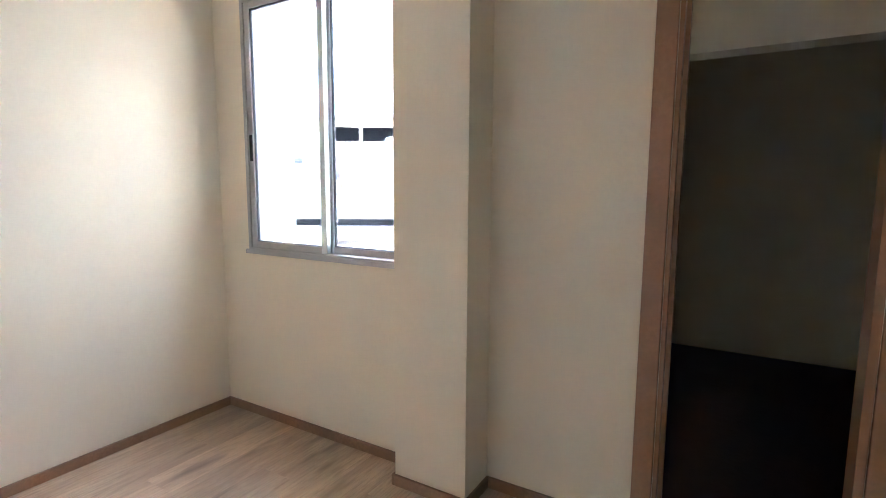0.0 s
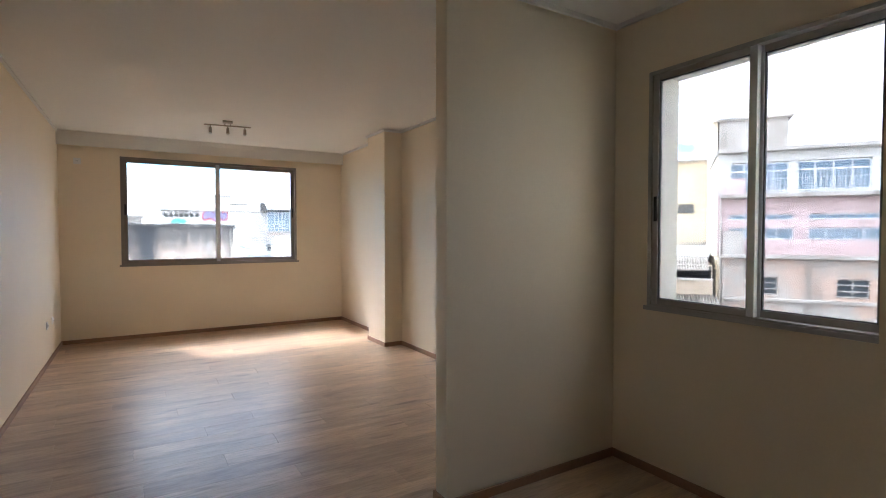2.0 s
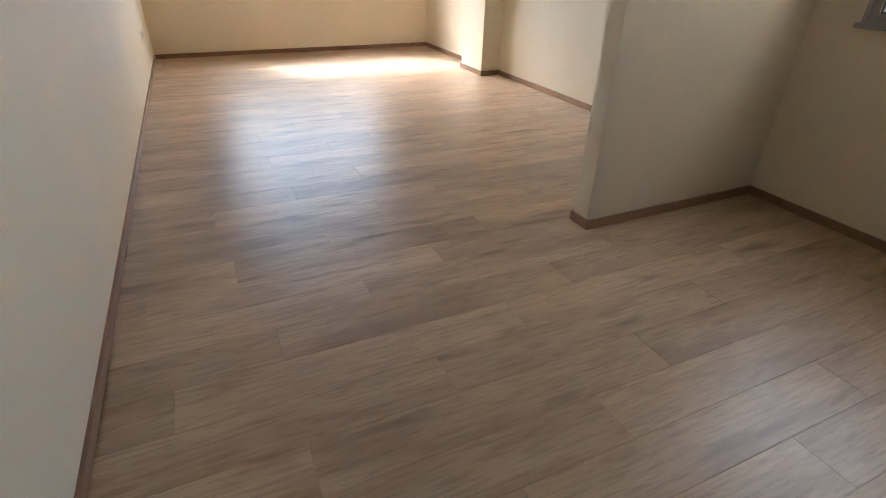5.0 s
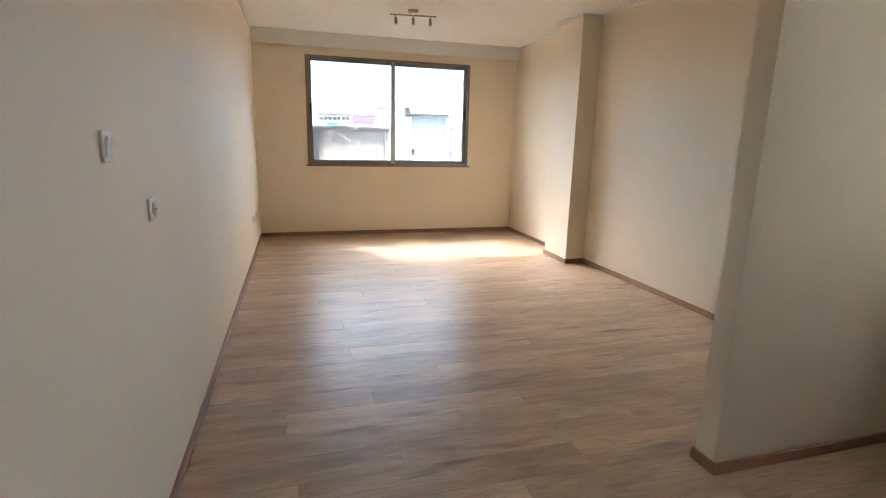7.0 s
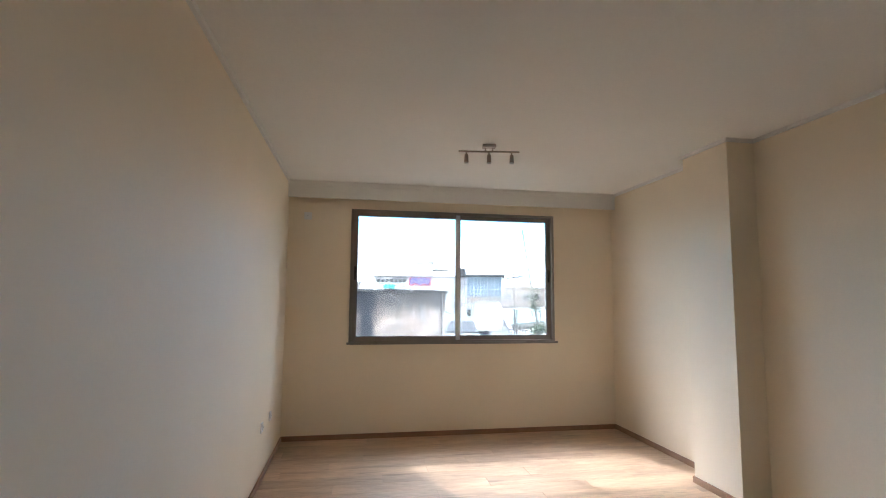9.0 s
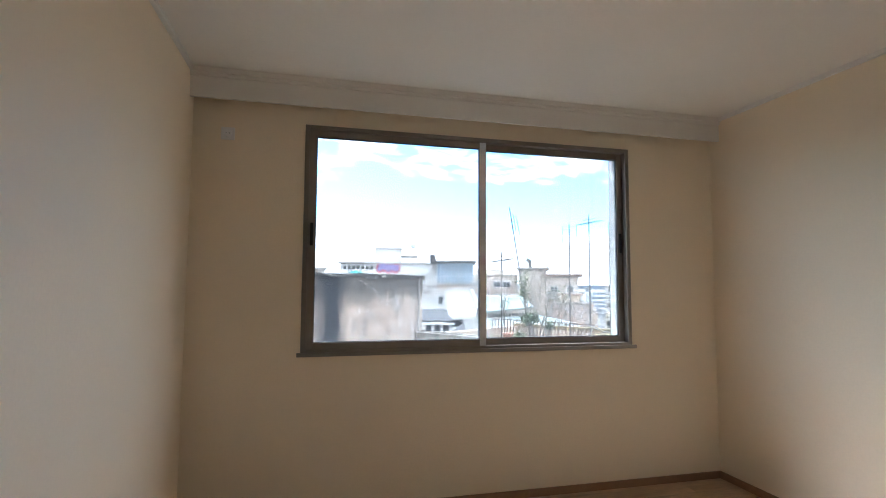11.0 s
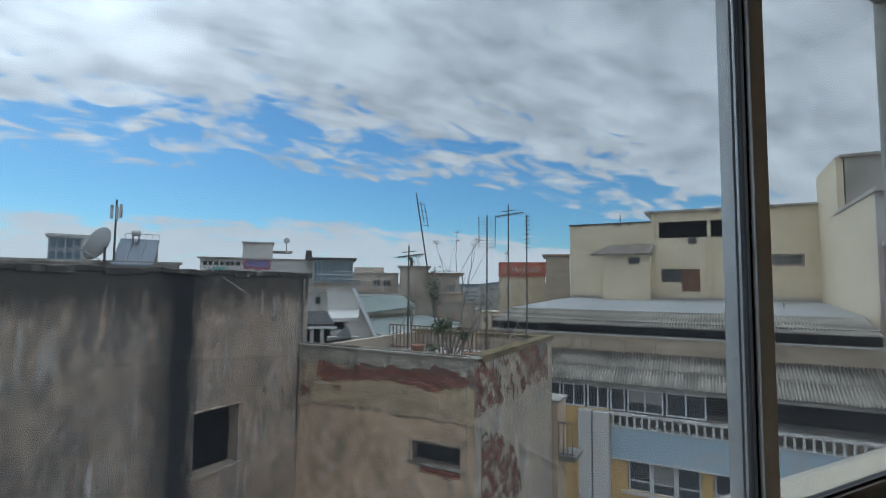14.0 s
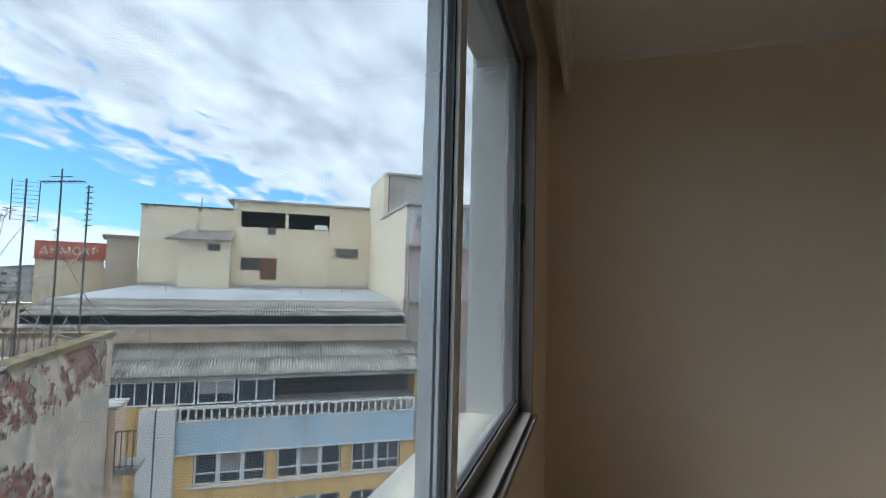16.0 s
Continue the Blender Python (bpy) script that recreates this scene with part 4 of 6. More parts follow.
def brick_building():
    ob = outside("brick_building", (-6.7, 12.5, GZ), "old plastered brick building with a roof terrace", "building")
    # cores in two halves leave the slot window open
    core = part("core", holed(BX0, BX1 - 0.28, GZ, BTOP - 0.1, BY0 + 0.03, BY0 + 0.28, [(-5.80, -4.56, -2.34, -1.87)], "x"), M_MORTAR, ob)
    part("core_side", boxes((BX1 - 0.28, BX1 - 0.03, BY0 + 0.03, BY1, GZ, BTOP - 0.1)), M_MORTAR, ob)
    part("core_back", boxes((BX0, BX1 - 0.28, BY1 - 0.25, BY1, GZ, BTOP - 0.1), (BX0, BX0 + 0.25, BY0 + 0.28, BY1 - 0.25, GZ, BTOP - 0.1)), M_SIDEP, ob)
    part("terrace_floor", boxes((BX0 + 0.25, BX1 - 0.28, BY0 + 0.28, BY1 - 0.25, -0.75, -0.55)), M_GREYB, ob)
    # black box stands for the shade behind the slot
    part("slot_shade", boxes((-5.95, -4.56, BY0 + 0.285, BY0 + 0.9, -2.5, -1.8)), M_SHADE, ob, "black box painting the shade behind the slot window")
    # plaster sheets with ragged holes
    def sheet(cells, put, cell, name, extra, stuff=M_PLASTER):
        verts, faces, seen = [], [], {}
        have = {(round(u, 3), round(z, 3)) for u, z in cells}

        def vid(u, z, d):
            j = 0.018
            du, dz = noise.noise((u * 9, z * 9, 2.0)) * j, noise.noise((u * 9, z * 9, 7.0)) * j
            key = (round(u, 3), round(z, 3), d)
            if key not in seen:
                seen[key] = len(verts)
                verts.append(put(u + du, z + dz, d))
            return seen[key]

        for u, z in cells:
            c = [(u, z), (u + cell, z), (u + cell, z + cell), (u, z + cell)]
            faces.append([vid(*p, 0) for p in c])
            for i, (du, dz) in enumerate(((0, -cell), (cell, 0), (0, cell), (-cell, 0))):
                if (round(u + du, 3), round(z + dz, 3)) not in have:
                    p, q = c[i], c[(i + 1) % 4]
                    faces.append([vid(*p, 0), vid(*p, 1), vid(*q, 1), vid(*q, 0)])
        me = bpy.data.meshes.new(name)
        me.from_pydata([Vector(v) - BASE[ob.name] for v in verts], [], faces)
        me.materials.append(stuff)
        o = new(name, me)
        o.parent = ob
        BASE[o.name] = BASE[ob.name]
        tagged(o, extra)

    slot = lambda u, z: (-5.78 < u < -4.58 and -2.34 < z < -1.88) or (-5.55 < u < -4.55 and -2.56 + noise.noise((u * 5, 1, 1)) * 0.06 < z < -2.42)
    brow = lambda u: -0.42 + 0.10 * noise.noise((u * 1.7, 3.0, 0)) + 0.05 * noise.noise((u * 6.0, 5.0, 0))
    cells, c = spalled(BX0, BX1 - 0.05, -1.35, BTOP - 0.05, lambda u, z: not bare_front(u, z) and z > brow(u))
    sheet(cells, lambda u, z, d: (u, BY0 - 0.02 + 0.06 * d + 0.012 * noise.noise((u, z, 0)), z), c, "plaster", "grey cement parapet band", M_BAND)
    cells, c = spalled(BX0, BX1 - 0.05, -1.35, BTOP - 0.05, lambda u, z: not bare_front(u, z) and z <= brow(u))
    sheet(cells, lambda u, z, d: (u, BY0 + 0.04 * d + 0.012 * noise.noise((u, z, 0)), z), c, "plaster", "flaking yellowed plaster over brick", M_PLASTERY)
    cells, c = spalled(BX0, BX1 - 0.05, -5.55, -1.40, lambda u, z: not slot(u, z))
    sheet(cells, lambda u, z, d: (u, BY0 - 0.015 + 0.05 * d + 0.02 * noise.noise((u * 0.8, z * 0.8, 0)), z), c, "plaster", "buff stained plaster")
    cells, c = spalled(BY0, BY1 - 0.05, -5.5, BTOP - 0.15, lambda v, z: not bare_side(v, z))
    sheet(cells, lambda v, z, d: (BX1 - 0.04 * d + 0.012 * noise.noise((v, z, 3)), v, z), c, "plaster", "grey flaking plaster with brick showing", M_SIDEP)
    part("plaster", boxes((BX0, BX1, BY0 - 0.01, BY0 + 0.028, GZ, -5.5), (BX1 - 0.028, BX1, BY0 + 0.03, BY1, GZ, -5.5)), M_SIDEP, ob)
    part("slot_surround", boxes((-5.86, -4.50, BY0 - 0.03, BY0 + 0.03, -1.88, -1.85), (-5.84, -5.79, BY0 - 0.03, BY0 + 0.03, -2.34, -1.88), (-5.90, -4.48, BY0 - 0.05, BY0 + 0.03, -2.39, -2.34), bevel=0.008), M_CAP, ob, "worn surround of a slot window")
    # string course: a thin broken ledge
    rng = random.Random(8)
    u = BX0 + 0.35
    while u < BX1 - 0.1:
        e = u + rng.uniform(0.05, 0.16)
        if rng.random() < 0.93:
            bm = boxes((u, min(e, BX1), BY0 - 0.035 + rng.uniform(0, 0.02), BY0 + 0.03, -1.415 + 0.05 * noise.noise((u * 1.5, 2, 2)) + rng.uniform(-0.012, 0.006), -1.372 + 0.05 * noise.noise((u * 1.5, 2, 2)) + (0.05 * rng.random() if -8.0 < u < -6.0 else rng.uniform(-0.01, 0.012))), bevel=0.012)
            part("string_course", bm, M_MOSS, ob, "broken mossy ledge")
        u = e
    # coping slabs, tilted a little
    part("coping", boxes((BX0, BX1 + 0.05, BY0 - 0.06, BY0 + 0.30, BTOP - 0.05, BTOP), bevel=0.015), M_CAP, ob, "thin pale parapet cap")
    part("coping", boxes((BX1 - 0.30, BX1 + 0.06, BY0 + 0.304, BY1 + 0.03, BTOP - 0.13, BTOP + 0.015), bevel=0.02), M_COPING, ob, "mossy yellow parapet coping")
    part("coping", boxes((BX0, BX1 - 0.304, BY1 - 0.28, BY1 + 0.03, BTOP - 0.13, BTOP - 0.01), bevel=0.02), M_COPING, ob)
    part("annex", boxes((-6.5, -4.08, BY1 + 0.05, 16.4, GZ, -2.05), bevel=0.03), M_PLASTER, ob, "lower buff annex wall")
    railing(ob, -4.06, -3.56, 15.42, -3.6, -2.6, 0.14, 0.012)
    part("balcony", boxes((-4.06, -3.55, 15.4, 16.4, -3.75, -3.6), bevel=0.02), M_GREYB, ob, "small side balcony")
    part("annex_coping", boxes((-6.5, -4.03, BY1 + 0.05, 16.45, -2.045, -1.96), bevel=0.02), M_GREYB, ob)
    # single bricks where the plaster is gone
    bw, bh, bd, g = 0.20, 0.060, 0.05, 0.022
    bm = boxes((-bw / 2, bw / 2, -bd / 2, bd / 2, -bh / 2, bh / 2), bevel=0.0)
    me = bpy.data.meshes.new("brick")
    for v in bm.verts:
        v.co += Vector((random.uniform(-1, 1), random.uniform(-1, 1), random.uniform(-1, 1))) * 0.005
    bm.to_mesh(me)
    bm.free()
    me.materials.append(M_BRICK)
    base = BASE[ob.name]
    count, row = 0, 0
    z = BTOP - 0.2
    while z > -1.35:
        u = BX0 + 0.12 + (0.5 * (bw + g) if row % 2 else 0)
        while u < BX1 - 0.1:
            if any(bare_front(u + du, z + dz) for du in (-0.12, -0.05, 0.05, 0.12) for dz in (-0.05, 0, 0.05)) and count < 300:
                o = new("brick", me)
                o.parent = ob
                o.location = Vector((u, BY0 + 0.045 + random.uniform(-0.018, 0.010), z)) - base
                o.rotation_euler = (0, random.uniform(-0.02, 0.02), random.uniform(-0.03, 0.03))
                count += 1
            u += bw + g
        z -= bh + g
        row += 1
    z, row, n2 = BTOP - 0.2, 0, 0
    loose = bmesh.new()
    while z > -5.0:
        v = BY0 + 0.15 + (0.5 * (bw + g) if row % 2 else 0)
        while v < 14.8:
            if any(bare_side(v + dv, z + dz) for dv in (-0.1, 0, 0.1) for dz in (-0.045, 0, 0.045)):
                if n2 < 90:
                    o = new("brick", me)
                    o.parent = ob
                    o.location = Vector((BX1 - 0.045 + random.uniform(-0.018, 0.010), v, z)) - base
                    o.rotation_euler = (0, random.uniform(-0.02, 0.02), radians(90) + random.uniform(-0.03, 0.03))
                else:
                    q = random.uniform(-0.018, 0.010)
                    box(loose, BX1 - 0.07 + q, BX1 - 0.02 + q, v - bw / 2, v + bw / 2, z - bh / 2, z + bh / 2)
                n2 += 1
            v += bw + g
        z -= bh + g
        row += 1
    tagged(part("brickwork", loose, M_BRICK, ob, "bare red brickwork"), kind="stuff")
    # a few bricks bared under the slot window
    for r in range(2):
        for c in range(5):
            o = new("brick", me)
            o.parent = ob
            o.location = Vector((-5.45 + c * 0.212 + r * 0.1, BY0 + 0.02, -2.46 - r * 0.074)) - base
    # pale pipes and a cable on the front
    for a, b in (((BX0 + 0.1, BY0 + 0.1, BTOP + 0.02), (BX1 - 0.1, BY0 + 0.02, BTOP + 0.02)), ((-8.6, BY0 + 0.2, BTOP + 0.02), (-5.2, BY0 + 0.16, BTOP + 0.02))):
        part("pipe", tube(bmesh.new(), a, b, 0.016, seg=6), M_CAP, ob, "thin pale pipe along the coping")
    for u, z1 in ((BX1 - 0.16, -3.4), (BX0 + 0.12, -1.9)):
        part("cable", tube(bmesh.new(), (u, BY0 - 0.075, BTOP), (u - 0.01, BY0 - 0.07, z1), 0.008, seg=6), M_CAP, ob, "thin pale cable hanging down the wall")
    part("cable", tube(bmesh.new(), (BX0 + 0.02, BY0 - 0.06, -0.3), (BX0 + 0.01, BY0 - 0.06, -2.2), 0.014, seg=6), M_STEEL, ob, "dark cable in the corner")
    return ob


brick_building()


def terrace_railing():
    ob = outside("terrace_railing", (-7, 13.4, -0.55), "rusty low iron terrace railing", "railing")
    part("rail", boxes((-9.0, -4.8, 13.38, 13.42, 0.27, 0.30), (-9.0, -4.8, 13.39, 13.41, -0.40, -0.38)), M_RUST, ob)
    x = -9.0
    while x < -4.79:
        part("baluster", boxes((x - 0.011, x + 0.011, 13.389, 13.411, -0.55, 0.27)), M_RUST, ob)
        x += 0.14


terrace_railing()


def mast(az, d, top, kind, lean=0.0, base=-0.55):
    """A roof aerial: mast, boom and cross elements."""
    x, y = polar(az, d)
    ob = outside("tv_antenna", (x, y, base), "thin weathered rooftop television aerial", "antenna", "aerials on the terrace")
    tx = x + lean
    part("mast", tube(bmesh.new(), (x, y, base), (tx, y, top), 0.024, 0.018), M_STEEL, ob)
    at = lambda z: x + lean * (z - base) / (top - base)
    if kind == "comb":
        for q in (0.12, 0.26):
            part("element", tube(bmesh.new(), (at(top - 0.1) + q, y, top - 0.12 - q), (at(top - 0.8) + q, y, top - 0.72 - q), 0.011, seg=5), M_STEEL, ob)
        for z in (top - 0.3, top - 0.5, top - 0.7, top - 0.9):
            part("boom", tube(bmesh.new(), (at(z), y, z), (at(z) + 0.27, y, z - 0.04), 0.008, seg=5), M_STEEL, ob)
    elif kind == "grid":
        for dx in (-0.24, 0.24):
            part("boom", tube(bmesh.new(), (x + dx, y, top - 0.02), (x + dx * 0.95, y, top - 0.85), 0.010, seg=5), M_STEEL, ob)
        for k in range(10):
            z = top - 0.06 - k * 0.085
            part("element", tube(bmesh.new(), (x - 0.24, y, z), (x + 0.24, y, z - 0.015), 0.0045, seg=5), M_STEEL, ob)
    elif kind == "yagi":
        z = top - 0.28
        part("boom", tube(bmesh.new(), (x - 0.35, y, z - 0.02), (x + 0.42, y, z + 0.05), 0.014, seg=6), M_STEEL, ob)
        for k in range(9):
            q = -0.33 + k * 0.09
            part("element", tube(bmesh.new(), (x + q, y - 0.22, z + q * 0.09), (x + q, y + 0.22, z + q * 0.09), 0.006, seg=5), M_STEEL, ob)
        part("element", tube(bmesh.new(), (x - 0.2, y, z + 0.10), (x + 0.2, y, z + 0.13), 0.012, seg=5), M_STEEL, ob)
    else:
        for k in range(8):
            z = top - 0.05 - k * 0.13
            part("element", tube(bmesh.new(), (x - 0.05, y, z), (x + 0.09, y, z + 0.01), 0.014, seg=5), M_STEEL, ob)
        for k in range(5):
            z = top - 0.1 - k * 0.16
            part("element", tube(bmesh.new(), (x + 0.02, y - 0.3, z), (x + 0.02, y + 0.3, z), 0.004, seg=5), M_STEEL, ob)
    return ob


mast(28.2, 13.4, 4.15, "comb", lean=-0.86)
mast(33.4, 13.0, 3.42, "grid")
mast(35.85, 13.3, 3.75, "yagi")
mast(37.9, 14.4, 3.62, "stub")
mast(24.3, 12.6, 2.58, "yagi")


def plant(az, d, height, seed, leaves, label, spread=0.5):
    """A potted shrub: terracotta pot, bare forking stems, tufts of small leaves."""
    x, y = polar(az, d)
    z = -0.55
    ob = outside("potted_plant", (x, y, z), label, "plant", "plants on the terrace")
    bm = bmesh.new()
    bmesh.ops.create_cone(bm, cap_ends=True, segments=18, radius1=0.15, radius2=0.21, depth=0.3, matrix=Matrix.Translation((x, y, z + 0.15)))
    bmesh.ops.create_cone(bm, cap_ends=True, segments=18, radius1=0.225, radius2=0.23, depth=0.05, matrix=Matrix.Translation((x, y, z + 0.30)))
    part("pot", bm, M_TERRA, ob)
    rng = random.Random(seed)
    stems, tips = bmesh.new(), []

    def grow(p, d, l, r, n):
        q = p + d * l
        tube(stems, p, q, r, r * 0.7, seg=5)
        if n == 0:
            tips.append(q)
            return
        for k in range(2 if n < 3 else 3):
            e = (d + Vector((rng.uniform(-1, 1), rng.uniform(-1, 1), rng.uniform(-0.1, 0.7))) * spread).normalized()
            grow(q, e, l * rng.uniform(0.6, 0.95), r * 0.65, n - 1)

    grow(Vector((x, y, z + 0.3)), Vector((rng.uniform(-0.2, 0.2), 0, 1)).normalized(), height * 0.3, 0.022, 3)
    part("stem", stems, M_BARK, ob)
    bm = bmesh.new()
    for k in range(leaves):
        t = rng.choice(tips) if tips else Vector((x, y, z + 0.5))
        c = t.lerp(Vector((x, y, z + 0.5)), rng.uniform(0, 0.25)) + Vector((rng.gauss(0, 0.07), rng.gauss(0, 0.07), rng.gauss(0, 0.06)))
        a = Vector((rng.uniform(-1, 1), rng.uniform(-1, 1), rng.uniform(-0.6, 0.6))).normalized()
        b = a.cross(Vector((rng.uniform(-1, 1), rng.uniform(-1, 1), 1))).normalized()
        s = rng.uniform(0.03, 0.065)
        quad(bm, c - a * s, c - b * s * 0.45, c + a * s, c + b * s * 0.45)
    tagged(part("foliage", bm, M_LEAF, ob), kind="stuff")


plant(28.4, 13.0, 2.3, 4, 260, "tall sparse shrub with bare twigs in a pot", 0.34)
plant(28.9, 12.2, 1.2, 9, 520, "leafy green shrub in a terracotta pot", 0.6)
plant(30.6, 12.6, 0.9, 12, 200, "low green pot plant on the terrace", 0.7)
plant(31.4, 13.2, 1.7, 15, 60, "bare forked shrub in a pot", 0.4)
plant(25.0, 12.4, 1.9, 21, 50, "bare twiggy shrub in a pot", 0.4)
plant(26.6, 12.0, 0.45, 23, 120, "small plant in a low terracotta pot", 0.8)


def bare_tree():
    """A tall leafless shrub with a few curved limbs that end in tufts."""
    x, y = polar(29.3, 12.6)
    ob = outside("bare_shrub", (x, y, -0.55), "tall leafless shrub with pale forking branches", "plant")
    rng = random.Random(33)
    stems, tufts = bmesh.new(), bmesh.new()

    def limb(p, d, n, r):
        for k in range(n):
            q = p + d * rng.uniform(0.22, 0.34)
            tube(stems, p, q, r, r * 0.88, seg=5)
            p, r = q, r * 0.88
            d = (d + Vector((rng.uniform(-0.25, 0.25), rng.uniform(-0.2, 0.2), 0.16))).normalized()
            if k > 1 and rng.random() < 0.5 and r > 0.007:
                limb(p, (d + Vector((rng.uniform(-0.8, 0.8), rng.uniform(-0.5, 0.5), 0.1))).normalized(), n - k - 1, r * 0.75)
        for k in range(7):
            e = Vector((rng.uniform(-1, 1), rng.uniform(-1, 1), rng.uniform(-0.2, 0.5))).normalized()
            tube(tufts, p, p + e * rng.uniform(0.06, 0.14), 0.006, 0.002, seg=4)

    for dx, n in ((-0.55, 8), (-0.2, 10), (0.02, 11), (0.2, 11), (0.5, 8), (0.8, 7)):
        limb(Vector((x + dx * 0.05, y, -0.3)), Vector((dx, rng.uniform(-0.2, 0.2), 1.0)).normalized(), n, 0.022)
    part("branches", stems, M_BARK, ob)
    tagged(part("twigs", tufts, M_BARK, ob), kind="stuff")
    bm = bmesh.new()
    bmesh.ops.create_cone(bm, cap_ends=True, segments=18, radius1=0.16, radius2=0.22, depth=0.34, matrix=Matrix.Translation((x, y, -0.38)))
    part("pot", bm, M_TERRA, ob)


bare_tree()


def bowl_pot(az, d):
    x, y = polar(az, d)
    ob = outside("flower_pot", (x, y, BTOP), "wide terracotta bowl on the parapet", "flower pot")
    bm = bmesh.new()
    bmesh.ops.create_cone(bm, cap_ends=True, segments=20, radius1=0.10, radius2=0.155, depth=0.15, matrix=Matrix.Translation((x, y, BTOP + 0.075)))
    part("bowl", bm, M_TERRA, ob)
    bm = bmesh.new()
    bmesh.ops.create_cone(bm, cap_ends=True, segments=20, radius1=0.165, radius2=0.165, depth=0.035, matrix=Matrix.Translation((x, y, BTOP + 0.15)))
    part("rim", bm, M_TERRA, ob)


def terrace_cables():
    """Loose cables and stays slung between the masts and the parapet."""
    ends = [((33.4, 13.0, 1.0), (38.6, 14.6, 0.05)), ((35.85, 13.3, 0.9), (40.2, 15.0, 0.02)), ((37.9, 14.4, 1.3), (35.0, 12.6, 0.0)), ((35.85, 13.3, 1.6), (33.6, 12.4, 0.0)), ((28.2, 13.4, 1.2), (31.5, 12.9, -0.3)), ((24.3, 12.6, 1.0), (21.5, 12.2, 0.05)), ((35.85, 13.3, 2.2), (41.0, 15.1, 0.1)), ((33.4, 13.0, 0.7), (41.5, 14.9, 0.0)), ((37.9, 14.4, 0.9), (42.5, 15.2, 0.05)), ((37.9, 14.4, 2.1), (33.4, 13.0, 1.5)), ((35.85, 13.3, 0.5), (31.8, 12.7, -0.35)), ((28.2, 13.4, 0.5), (24.3, 12.6, 0.2))]
    for (a0, d0, z0), (a1, d1, z1) in ends:
        p, q = Vector((*polar(a0, d0), z0)), Vector((*polar(a1, d1), z1))
        ob = outside("cable", (q.x, q.y, q.z), "slack pale cable hung from an aerial mast", "cable", "cables on the terrace")
        bm = bmesh.new()
        pts = [p.lerp(q, i / 8) - Vector((0, 0, 0.28 * (1 - (i / 4 - 1) ** 2))) for i in range(9)]
        for i in range(8):
            tube(bm, pts[i], pts[i + 1], 0.009, seg=5)
        part("strand", bm, M_WIRE, ob)


bowl_pot(25.6, 11.36)
terrace_cables()


